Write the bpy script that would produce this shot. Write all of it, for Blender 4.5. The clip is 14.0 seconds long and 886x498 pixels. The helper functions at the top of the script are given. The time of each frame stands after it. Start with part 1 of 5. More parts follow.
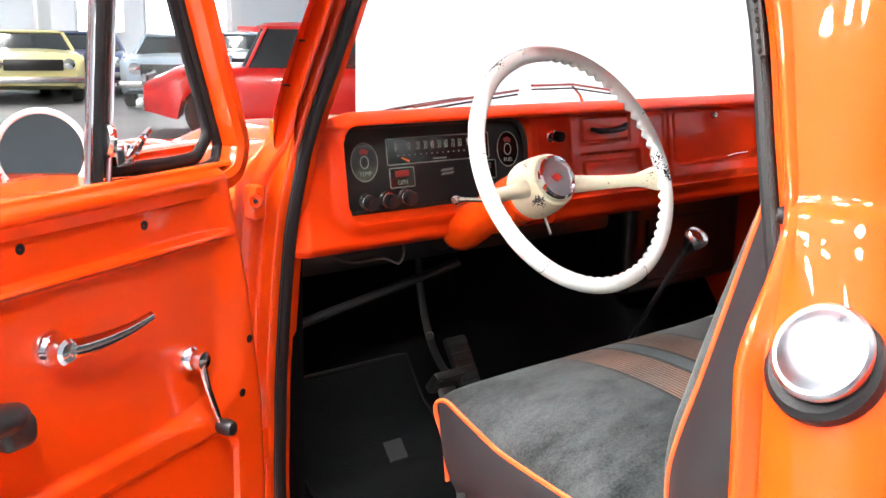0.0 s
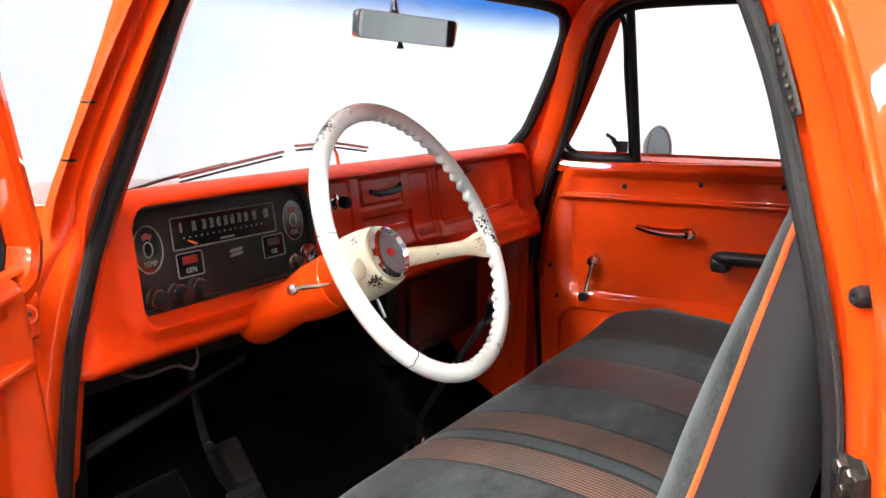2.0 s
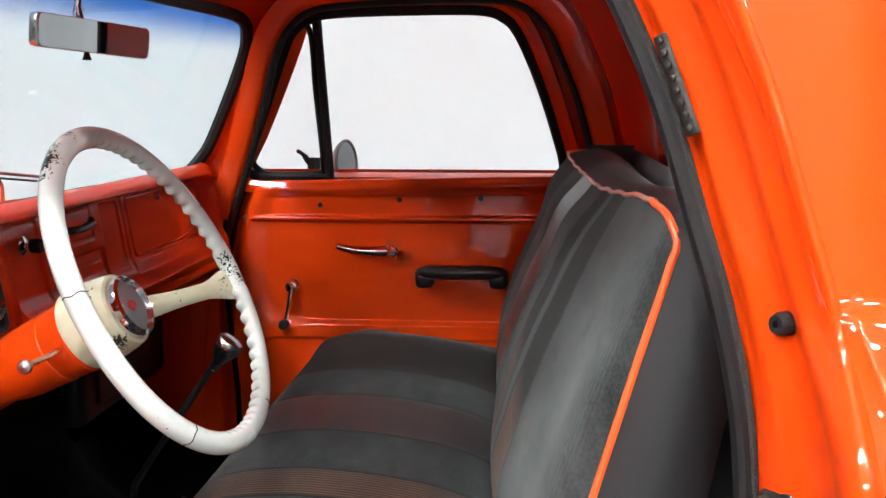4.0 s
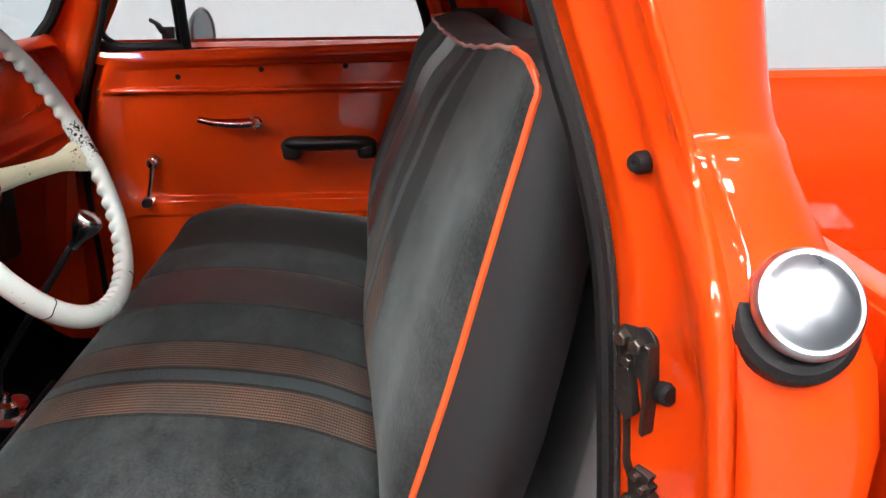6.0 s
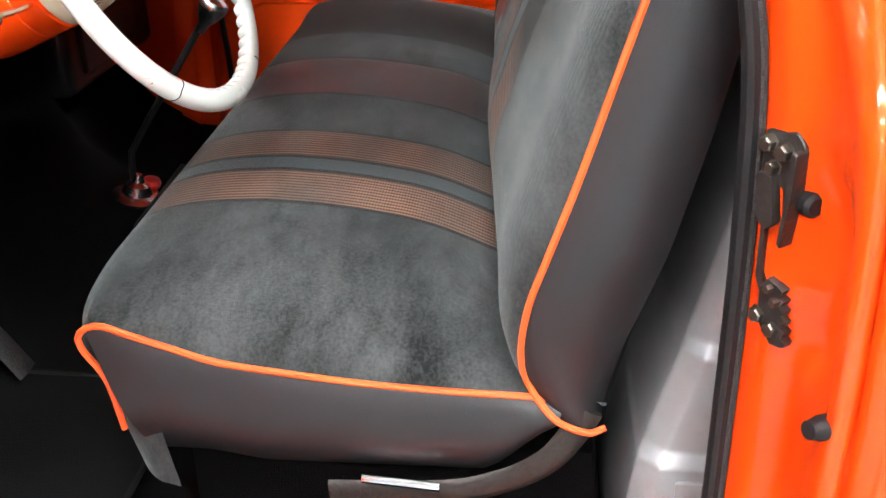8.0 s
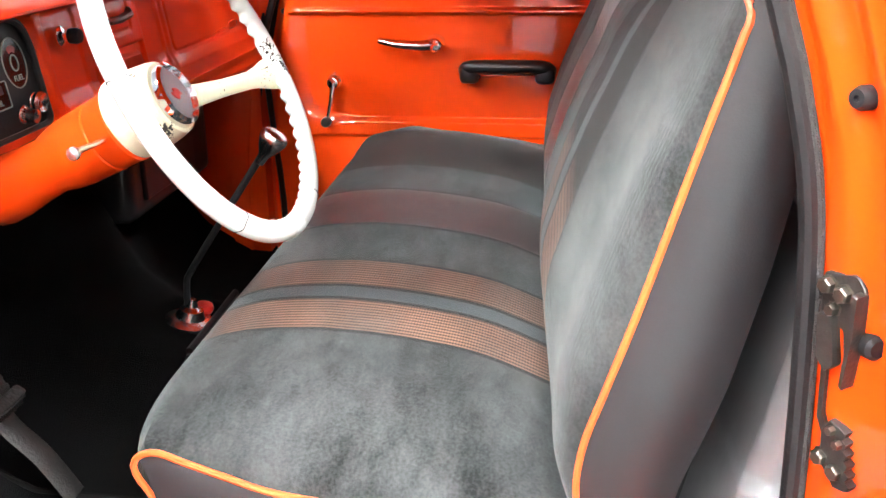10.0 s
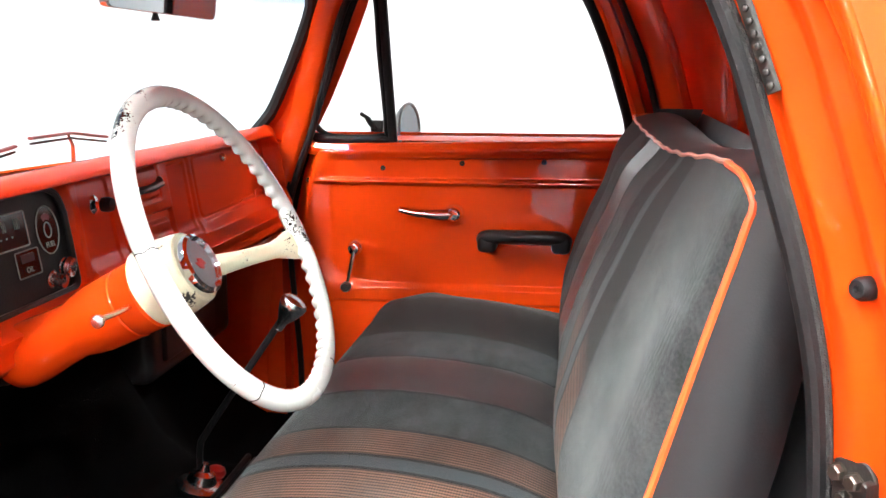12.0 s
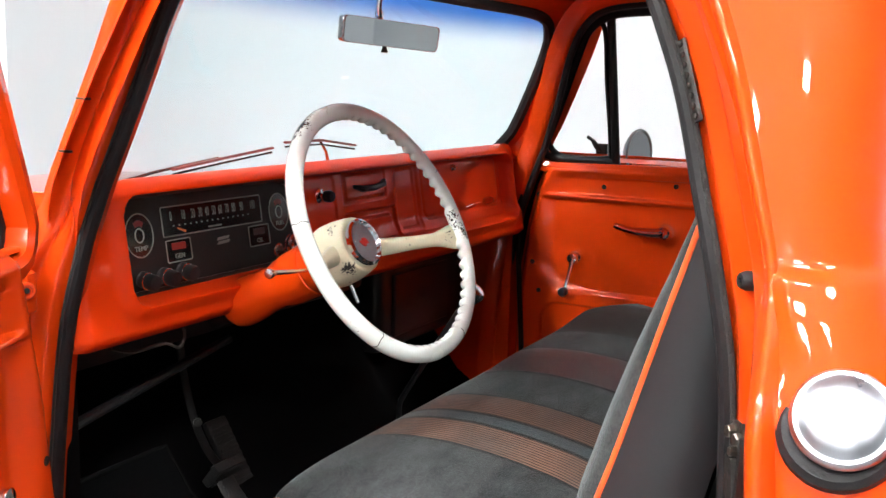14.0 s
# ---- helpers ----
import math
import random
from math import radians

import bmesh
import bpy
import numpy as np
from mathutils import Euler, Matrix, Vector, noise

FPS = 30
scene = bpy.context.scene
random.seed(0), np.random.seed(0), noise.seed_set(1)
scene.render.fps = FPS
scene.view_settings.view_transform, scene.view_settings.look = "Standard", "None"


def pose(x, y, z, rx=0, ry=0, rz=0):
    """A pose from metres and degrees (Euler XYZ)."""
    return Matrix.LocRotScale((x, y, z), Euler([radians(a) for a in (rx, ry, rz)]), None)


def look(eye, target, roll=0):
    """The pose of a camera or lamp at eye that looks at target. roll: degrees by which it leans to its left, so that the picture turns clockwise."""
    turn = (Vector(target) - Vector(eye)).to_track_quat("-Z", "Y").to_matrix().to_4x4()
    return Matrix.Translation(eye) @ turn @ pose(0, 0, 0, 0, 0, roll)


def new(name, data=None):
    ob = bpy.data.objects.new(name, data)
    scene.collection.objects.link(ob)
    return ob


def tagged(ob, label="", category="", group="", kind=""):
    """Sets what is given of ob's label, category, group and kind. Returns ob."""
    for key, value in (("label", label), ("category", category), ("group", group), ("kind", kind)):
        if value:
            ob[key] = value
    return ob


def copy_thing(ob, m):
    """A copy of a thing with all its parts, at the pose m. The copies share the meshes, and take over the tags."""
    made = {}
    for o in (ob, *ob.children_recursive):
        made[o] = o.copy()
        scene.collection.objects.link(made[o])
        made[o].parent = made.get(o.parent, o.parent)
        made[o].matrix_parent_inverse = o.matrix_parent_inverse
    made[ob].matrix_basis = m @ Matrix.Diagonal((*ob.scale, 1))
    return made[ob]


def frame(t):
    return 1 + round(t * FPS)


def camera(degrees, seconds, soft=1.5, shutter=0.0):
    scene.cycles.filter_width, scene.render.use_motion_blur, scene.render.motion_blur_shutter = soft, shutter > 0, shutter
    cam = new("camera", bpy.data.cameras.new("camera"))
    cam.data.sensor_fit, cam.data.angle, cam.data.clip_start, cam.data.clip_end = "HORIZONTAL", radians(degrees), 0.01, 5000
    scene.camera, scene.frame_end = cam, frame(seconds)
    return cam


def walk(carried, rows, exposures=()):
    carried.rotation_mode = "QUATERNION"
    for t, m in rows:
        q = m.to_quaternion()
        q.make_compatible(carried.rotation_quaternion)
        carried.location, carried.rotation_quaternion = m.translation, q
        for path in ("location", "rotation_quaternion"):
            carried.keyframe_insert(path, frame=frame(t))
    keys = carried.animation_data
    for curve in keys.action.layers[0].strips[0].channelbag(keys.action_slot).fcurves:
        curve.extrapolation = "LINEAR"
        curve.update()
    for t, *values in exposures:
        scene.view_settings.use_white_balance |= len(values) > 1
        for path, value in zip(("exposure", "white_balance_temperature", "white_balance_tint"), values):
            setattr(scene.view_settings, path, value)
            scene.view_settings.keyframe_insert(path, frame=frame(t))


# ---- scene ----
cam = camera(47.8, 14.0, soft=1.5, shutter=0.0)
PATH = [
    (0, (-1.669, -0.503, 1.485), (-0.422, 0.999, 1.052), 1.1),
    (0.5, (-1.684, -0.405, 1.487), (-0.289, 0.971, 1.084), 1.0),
    (1, (-1.714, -0.286, 1.486), (-0.173, 0.93, 1.106), 0.9),
    (1.5, (-1.722, -0.18, 1.488), (-0.068, 0.886, 1.13), 0.8),
    (2, (-1.703, -0.07, 1.488), (0.045, 0.845, 1.16), 0.6),
    (2.5, (-1.673, 0.031, 1.489), (0.148, 0.8, 1.182), 0.6),
    (3, (-1.642, 0.109, 1.489), (0.243, 0.704, 1.186), 0.4),
    (3.5, (-1.619, 0.164, 1.491), (0.319, 0.554, 1.188), 0.1),
    (4, (-1.61, 0.19, 1.494), (0.359, 0.365, 1.19), -0.1),
    (4.2, (-1.61, 0.192, 1.492), (0.364, 0.302, 1.191), -0.2),
    (6.3, (-1.601, 0.182, 1.466), (0.306, 0.086, 0.871), -0.9),
    (6.5, (-1.596, 0.182, 1.464), (0.289, 0.111, 0.799), -1.1),
    (7, (-1.582, 0.182, 1.457), (0.242, 0.204, 0.637), -1.9),
    (7.2, (-1.577, 0.182, 1.456), (0.219, 0.256, 0.579), -1.9),
    (9.3, (-1.584, 0.211, 1.447), (0.206, 0.463, 0.592), -0.8),
    (9.5, (-1.586, 0.21, 1.455), (0.23, 0.459, 0.653), -1.0),
    (10, (-1.589, 0.208, 1.466), (0.277, 0.45, 0.789), -0.8),
    (10.5, (-1.593, 0.206, 1.473), (0.31, 0.442, 0.905), -0.6),
    (11, (-1.598, 0.206, 1.48), (0.331, 0.435, 1.006), -0.5),
    (11.5, (-1.602, 0.205, 1.486), (0.344, 0.438, 1.086), -0.3),
    (12, (-1.605, 0.2, 1.487), (0.339, 0.489, 1.117), 0.0),
    (12.5, (-1.614, 0.15, 1.488), (0.301, 0.61, 1.141), 0.3),
    (13, (-1.642, 0.102, 1.482), (0.211, 0.784, 1.163), 0.9),
    (13.5, (-1.712, -0.021, 1.487), (0.091, 0.782, 1.164), 1.3),
    (14, (-1.775, -0.185, 1.493), (-0.037, 0.751, 1.166), 1.5),
]
EXPOSURES = [(0.0, 0.50), (1.0, 0.34), (2.0, 0.04), (3.0, -0.30), (4.2, -0.5), (6.4, -0.75), (7.2, -0.62), (9.3, 0.95), (9.8, 0.97), (11.0, 0.83), (12.0, 0.42), (13.0, 0.0), (14.0, -0.27)]
walk(cam, [(t, look(eye, target, roll)) for t, eye, target, roll in PATH], EXPOSURES)

# ---- world, lights, exposure ----
world = bpy.data.worlds.new("world")
scene.world = world
world.use_nodes = True
sky = world.node_tree.nodes.new("ShaderNodeTexSky")
sky.sky_type, sky.sun_disc, sky.sun_elevation, sky.sun_rotation = "NISHITA", False, radians(40), radians(200)
world.node_tree.links.new(sky.outputs[0], world.node_tree.nodes["Background"].inputs[0])
world.node_tree.nodes["Background"].inputs[1].default_value = 0.08
PANEL_LIGHT = 170.0

# ---- materials ----


def mat(name, color, rough=0.5, metal=0.0, vary=0.12, scale=8.0, bump=0.0, bump_scale=60.0, coat=0.0, rough_vary=0.08, spec=0.5, sheen=0.0):
    """A surface with a coarse and a fine variation of colour, gloss and relief."""
    m = bpy.data.materials.new(name)
    m.use_nodes = True
    nt = m.node_tree
    n, l = nt.nodes, nt.links
    b = n["Principled BSDF"]
    tc = n.new("ShaderNodeTexCoord")
    n1 = n.new("ShaderNodeTexNoise")
    n1.inputs["Scale"].default_value, n1.inputs["Detail"].default_value = scale, 5
    n2 = n.new("ShaderNodeTexNoise")
    n2.inputs["Scale"].default_value, n2.inputs["Detail"].default_value = bump_scale, 3
    l.new(tc.outputs["Object"], n1.inputs["Vector"])
    l.new(tc.outputs["Object"], n2.inputs["Vector"])
    mix = n.new("ShaderNodeMix")
    mix.data_type = "RGBA"
    add = n.new("ShaderNodeMath")
    add.operation = "MULTIPLY_ADD"
    add.inputs[1].default_value, add.inputs[2].default_value = 0.35, 0.0
    l.new(n2.outputs["Fac"], add.inputs[0])
    add2 = n.new("ShaderNodeMath")
    add2.operation = "MULTIPLY_ADD"
    add2.inputs[1].default_value = 0.65
    l.new(n1.outputs["Fac"], add2.inputs[0])
    l.new(add.outputs[0], add2.inputs[2])
    l.new(add2.outputs[0], mix.inputs["Factor"])
    c = Vector(color)
    mix.inputs["A"].default_value = (*(c * (1 - vary)), 1)
    mix.inputs["B"].default_value = (*(c * (1 + vary)), 1)
    l.new(mix.outputs["Result"], b.inputs["Base Color"])
    rr = n.new("ShaderNodeMapRange")
    rr.inputs["To Min"].default_value, rr.inputs["To Max"].default_value = max(rough - rough_vary, 0.02), min(rough + rough_vary, 1)
    l.new(n1.outputs["Fac"], rr.inputs["Value"])
    l.new(rr.outputs["Result"], b.inputs["Roughness"])
    b.inputs["Metallic"].default_value = metal
    b.inputs["Specular IOR Level"].default_value = spec
    b.inputs["Coat Weight"].default_value = coat
    b.inputs["Coat Roughness"].default_value = 0.03
    b.inputs["Sheen Weight"].default_value = sheen
    b.inputs["Sheen Roughness"].default_value = 0.4
    if bump:
        bp = n.new("ShaderNodeBump")
        bp.inputs["Strength"].default_value, bp.inputs["Distance"].default_value = bump, 0.004
        l.new(n2.outputs["Fac"], bp.inputs["Height"])
        l.new(bp.outputs["Normal"], b.inputs["Normal"])
    return m


def emitter(name, color, strength):
    m = bpy.data.materials.new(name)
    m.use_nodes = True
    b = m.node_tree.nodes["Principled BSDF"]
    b.inputs["Base Color"].default_value = (*color, 1)
    b.inputs["Emission Color"].default_value = (*color, 1)
    b.inputs["Emission Strength"].default_value = strength
    return m


def glass(name, tint=(1, 1, 1), band=None):
    """Thin clear glass: light passes straight, with a faint mirror; band: a blue shade along the top."""
    m = bpy.data.materials.new(name)
    m.use_nodes = True
    n, l = m.node_tree.nodes, m.node_tree.links
    out = n["Material Output"]
    n.remove(n["Principled BSDF"])
    tr, gl, mx, lw = n.new("ShaderNodeBsdfTransparent"), n.new("ShaderNodeBsdfGlossy"), n.new("ShaderNodeMixShader"), n.new("ShaderNodeLayerWeight")
    pw, fr = n.new("ShaderNodeMath"), n.new("ShaderNodeMath")
    pw.operation, fr.operation = "POWER", "MULTIPLY_ADD"
    pw.inputs[1].default_value, fr.inputs[1].default_value, fr.inputs[2].default_value = 4.0, 0.5, 0.03
    l.new(lw.outputs["Facing"], pw.inputs[0])
    l.new(pw.outputs[0], fr.inputs[0])
    gl.inputs["Roughness"].default_value = 0.01
    tr.inputs["Color"].default_value = (*tint, 1)
    l.new(fr.outputs[0], mx.inputs[0])
    l.new(tr.outputs[0], mx.inputs[1])
    l.new(gl.outputs[0], mx.inputs[2])
    l.new(mx.outputs[0], out.inputs["Surface"])
    if band:
        tc, sp, mr, cm = n.new("ShaderNodeTexCoord"), n.new("ShaderNodeSeparateXYZ"), n.new("ShaderNodeMapRange"), n.new("ShaderNodeMix")
        cm.data_type = "RGBA"
        l.new(tc.outputs["Object"], sp.inputs[0])
        l.new(sp.outputs["Z"], mr.inputs["Value"])
        mr.interpolation_type = "SMOOTHSTEP"
        mr.inputs["From Min"].default_value, mr.inputs["From Max"].default_value = band[0], band[1]
        cm.inputs["A"].default_value = (*tint, 1)
        cm.inputs["B"].default_value = (*band[2], 1)
        l.new(mr.outputs["Result"], cm.inputs["Factor"])
        l.new(cm.outputs["Result"], tr.inputs["Color"])
    return m


ORANGE = mat("orange_paint", (0.73, 0.056, 0.003), 0.45, 0, 0.04, 3.0, 0.0, 25, coat=1.0, spec=0.06)
# body orange again, darker, redder and less glossy for the shaded dash
SHADEDORANGE = mat("shaded_orange_paint", (0.68, 0.040, 0.003), 0.45, 0, 0.05, 4.0, 0.0, 25, coat=0.42, spec=0.06)
RED = mat("red_paint", (0.74, 0.012, 0.010), 0.3, 0, 0.06, 3.0, coat=1.0)
YELLOW = mat("pale_yellow_paint", (0.56, 0.51, 0.23), 0.3, 0, 0.06, 3.0, coat=0.8)
BLUEGREY = mat("silver_blue_paint", (0.30, 0.38, 0.46), 0.3, 0.3, 0.06, 3.0, coat=0.8)
NAVY = mat("dark_blue_paint", (0.02, 0.04, 0.12), 0.3, 0, 0.06, 3.0, coat=0.8)
RUBBER = mat("black_rubber", (0.010, 0.010, 0.011), 0.55, 0, 0.3, 30, 0.2, 220, spec=0.28)
GASKET = mat("black_gasket", (0.008, 0.008, 0.009), 0.5, 0, 0.25, 30, 0.2, 200, spec=0.25)
TRIM = mat("bright_trim", (0.85, 0.86, 0.87), 0.5, 0.45, 0.06, 20, 0.05, 90)
CHROME = mat("chrome", (0.90, 0.91, 0.93), 0.08, 1.0, 0.05, 14, 0.03, 60, rough_vary=0.04)
WORN = mat("pitted_chrome", (0.62, 0.61, 0.60), 0.22, 1.0, 0.2, 40, 0.2, 160)
STEEL = mat("dark_oily_steel", (0.03, 0.028, 0.026), 0.45, 0.5, 0.4, 60, 0.3, 150)
BOLT = mat("zinc_bolt", (0.11, 0.10, 0.085), 0.4, 0.9, 0.25, 80, 0.2, 200)
BLACKP = mat("black_plastic", (0.012, 0.012, 0.013), 0.32, 0, 0.2, 20, 0.08, 150)
VINYL = mat("charcoal_vinyl", (0.0135, 0.0152, 0.0170), 0.46, 0, 0.12, 5, 0.05, 420, rough_vary=0.08)
PIPING = mat("orange_piping", (0.80, 0.105, 0.022), 0.4, 0, 0.1, 40, 0.1, 200)
CARPET = mat("black_carpet", (0.003, 0.003, 0.0033), 0.98, 0, 0.5, 120, 0.8, 500, spec=0.05)
CLUSTER = mat("gauge_black", (0.009, 0.009, 0.009), 0.45, 0, 0.25, 12, 0.1, 200, spec=0.3)
DARKGLASS = mat("smoked_gauge_glass", (0.010, 0.011, 0.011), 0.12, 0, 0.2, 20)
PEDALRUBBER = mat("worn_pedal_rubber", (0.006, 0.006, 0.006), 0.6, 0.0, 0.4, 60, 0.4, 200)
CAPCHROME = mat("dulled_chrome", (0.40, 0.425, 0.465), 0.30, 1.0, 0.10, 30, 0.03, 90, rough_vary=0.08)
WHITEPRINT = mat("faded_white_print", (0.23, 0.25, 0.225), 0.6, 0, 0.2, 90)
REDLENS = mat("red_lens", (0.20, 0.012, 0.010), 0.35, 0, 0.2, 60)
DIMLENS = mat("dim_red_lens", (0.035, 0.008, 0.007), 0.35, 0, 0.2, 60)
NEEDLE = mat("orange_needle", (0.8, 0.13, 0.02), 0.5)
TANK = mat("grey_tank_metal", (0.22, 0.228, 0.24), 0.38, 0.35, 0.22, 9, 0.12, 40)
CONCRETE = mat("polished_concrete", (0.15, 0.153, 0.157), 0.42, 0, 0.25, 1.2, 0.08, 30, rough_vary=0.12)
WALLWHITE = mat("white_wall_paint", (0.64, 0.685, 0.715), 0.7, 0, 0.02, 1.0, 0.05, 80)
# unseen west wall: grey darkened to weaken its reflection in the paint
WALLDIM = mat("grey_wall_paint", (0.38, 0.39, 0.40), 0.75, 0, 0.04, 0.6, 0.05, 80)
WALLGREY = mat("pale_grey_wall_paint", (0.60, 0.65, 0.70), 0.75, 0, 0.04, 0.6, 0.05, 80)
CEILING = mat("pale_grey_ceiling", (0.82, 0.83, 0.845), 0.85, 0, 0.04, 0.7)
TYRE = mat("tyre_rubber", (0.02, 0.02, 0.02), 0.8, 0, 0.2, 20, 0.3, 100)
DARKWIN = mat("dark_car_window", (0.02, 0.025, 0.028), 0.05, 0, 0.1, 5)
MIRROR = mat("mirror_silver", (0.88, 0.9, 0.9), 0.015, 1.0, 0.0, 5, rough_vary=0.0)
# silver darkened so the outside mirrors show a dark reflection
DARKMIRROR = mat("darkened_mirror", (0.15, 0.158, 0.166), 0.05, 1.0, 0.05, 9, rough_vary=0.02)
MIRBACK = mat("grey_mirror_back", (0.22, 0.235, 0.24), 0.35, 0.6, 0.08, 12)
CLEAR = glass("clear_glass")
WINDGLASS = glass("windscreen_glass", (0.84, 0.94, 0.96), (1.585, 1.665, (0.05, 0.20, 0.62)))
LIGHTS = emitter("light_panel", (1.0, 0.985, 0.96), PANEL_LIGHT)
DAYPANE = emitter("bright_daylight_pane", (0.95, 0.98, 1.0), 6.0)


def worn(m, spots, thresholds=(0.44, 0.47), dark=(0.02, 0.02, 0.018)):
    """Chips the enamel of a material through to black, thickest round the given worn places."""
    n, l = m.node_tree.nodes, m.node_tree.links
    b = n["Principled BSDF"]
    src = b.inputs["Base Color"].links[0].from_socket
    tc, big, small = n.new("ShaderNodeTexCoord"), n.new("ShaderNodeTexNoise"), n.new("ShaderNodeTexNoise")
    big.inputs["Scale"].default_value, big.inputs["Detail"].default_value = 22, 3
    small.inputs["Scale"].default_value, small.inputs["Detail"].default_value = 300, 6
    for t in (big, small):
        l.new(tc.outputs["Object"], t.inputs["Vector"])
    mu = n.new("ShaderNodeMath")
    mu.operation = "MULTIPLY"
    l.new(big.outputs["Fac"], mu.inputs[0])
    l.new(small.outputs["Fac"], mu.inputs[1])
    last = mu.outputs[0]
    for at, radius, amount in spots:
        di, mr, ad = n.new("ShaderNodeVectorMath"), n.new("ShaderNodeMapRange"), n.new("ShaderNodeMath")
        di.operation, ad.operation = "DISTANCE", "ADD"
        l.new(tc.outputs["Object"], di.inputs[0])
        di.inputs[1].default_value = at
        l.new(di.outputs["Value"], mr.inputs["Value"])
        mr.inputs["From Min"].default_value, mr.inputs["From Max"].default_value = 0.0, radius
        mr.inputs["To Min"].default_value, mr.inputs["To Max"].default_value = amount, 0.0
        l.new(last, ad.inputs[0])
        l.new(mr.outputs["Result"], ad.inputs[1])
        last = ad.outputs[0]
    ra, mx = n.new("ShaderNodeMapRange"), n.new("ShaderNodeMix")
    mx.data_type = "RGBA"
    ra.inputs["From Min"].default_value, ra.inputs["From Max"].default_value = thresholds
    l.new(last, ra.inputs["Value"])
    l.new(ra.outputs["Result"], mx.inputs["Factor"])
    l.new(src, mx.inputs["A"])
    mx.inputs["B"].default_value = (*dark, 1)
    l.new(mx.outputs["Result"], b.inputs["Base Color"])
    return m


SEALGREY = mat("fuzzy_grey_seal_edge", (0.017, 0.0165, 0.016), 0.9, 0, 0.5, 160, 0.6, 500)
JOINT = (-.236, .613, 1.236)
# enamel worn through along the upper outer edge of the steering wheel
WEAR = [((-.4385 + .2185 * math.cos(radians(g)), .640 + .2185 * .455 * math.sin(radians(g)), 1.2588 + .2185 * .89 * math.sin(radians(g))), .026, k) for g, k in ((74, .14), (84, .22), (94, .28), (104, .31), (113, .32), (122, .28), (130, .18))]
IVORY = worn(mat("worn_ivory_enamel", (0.70, 0.69, 0.50), 0.3, 0, 0.08, 14, 0.05, 90, coat=0.4), [(JOINT, .055, .27), ((-.474, .684, 1.205), .032, .31), ((-.41, .69, 1.25), .03, .20), ((-.33, .660, 1.235), .05, .20), ((-.47, .72, 1.25), .03, .22), ((-.44, .70, 1.18), .03, .22)])
WHITERIM = worn(mat("ivory_white_enamel", (0.68, 0.75, 0.72), 0.25, 0, 0.05, 10, 0.04, 60, coat=0.6), [(JOINT, .06, .26), *WEAR, ((-.235, .655, 1.30), .04, .12)])


def velvet():
    """Charcoal velvet with woven brown and plum stripes running front to back, by the width of the seat."""
    m = mat("striped_velvet", (0.03, 0.034, 0.036), 0.9, 0, 0.6, 11, 0.25, 800, sheen=0.18, spec=0.15)
    n, l = m.node_tree.nodes, m.node_tree.links
    b = n["Principled BSDF"]
    tc, sp = n.new("ShaderNodeTexCoord"), n.new("ShaderNodeSeparateXYZ")
    l.new(tc.outputs["Object"], sp.inputs[0])
    # nap brushed one way and the other
    nap, fine, mixed, rg = n.new("ShaderNodeTexNoise"), n.new("ShaderNodeTexNoise"), n.new("ShaderNodeMath"), n.new("ShaderNodeValToRGB")
    nap.inputs["Scale"].default_value, nap.inputs["Detail"].default_value, nap.inputs["Roughness"].default_value, nap.inputs["Distortion"].default_value = 13, 8, 0.68, 0.15
    fine.inputs["Scale"].default_value, fine.inputs["Detail"].default_value = 260, 2
    lay = n.new("ShaderNodeMapping")
    lay.inputs["Scale"].default_value = (0.5, 1.1, 0.7)
    l.new(tc.outputs["Object"], lay.inputs["Vector"])
    l.new(lay.outputs["Vector"], nap.inputs["Vector"])
    l.new(tc.outputs["Object"], fine.inputs["Vector"])
    mixed.operation = "MULTIPLY_ADD"
    mixed.inputs[1].default_value = 0.36
    l.new(fine.outputs["Fac"], mixed.inputs[0])
    l.new(nap.outputs["Fac"], mixed.inputs[2])
    l.new(mixed.outputs[0], rg.inputs["Fac"])
    rg.color_ramp.elements[0].position, rg.color_ramp.elements[0].color = 0.52, (0.0065, 0.0080, 0.0084, 1)
    rg.color_ramp.elements[1].position, rg.color_ramp.elements[1].color = 0.90, (0.055, 0.061, 0.063, 1)
    src = rg.outputs["Color"]

    def between(a, z):
        g1, g2, mu = n.new("ShaderNodeMapRange"), n.new("ShaderNodeMapRange"), n.new("ShaderNodeMath")
        for g, (f, t) in ((g1, (a - 0.002, a + 0.002)), (g2, (z + 0.002, z - 0.002))):
            g.inputs["From Min"].default_value, g.inputs["From Max"].default_value = f, t
            l.new(sp.outputs["X"], g.inputs["Value"])
        mu.operation = "MULTIPLY"
        l.new(g1.outputs["Result"], mu.inputs[0])
        l.new(g2.outputs["Result"], mu.inputs[1])
        return mu.outputs[0]

    def over(below, fac, top):
        mx = n.new("ShaderNodeMix")
        mx.data_type = "RGBA"
        l.new(fac, mx.inputs["Factor"])
        l.new(below, mx.inputs["A"])
        if isinstance(top, tuple):
            mx.inputs["B"].default_value = (*top, 1)
        else:
            l.new(top, mx.inputs["B"])
        return mx.outputs["Result"]

    wv = n.new("ShaderNodeTexWave")
    wv.wave_type, wv.bands_direction, wv.wave_profile = "BANDS", "X", "SIN"
    wv.inputs["Scale"].default_value, wv.inputs["Distortion"].default_value = 36, 0.4
    l.new(tc.outputs["Object"], wv.inputs["Vector"])
    wy = n.new("ShaderNodeTexWave")
    wy.wave_type, wy.bands_direction = "BANDS", "Y"
    wy.inputs["Scale"].default_value, wy.inputs["Distortion"].default_value = 85, 0.8
    l.new(tc.outputs["Object"], wy.inputs["Vector"])
    mw = n.new("ShaderNodeMath")
    mw.operation = "MULTIPLY_ADD"
    mw.inputs[1].default_value = 0.68
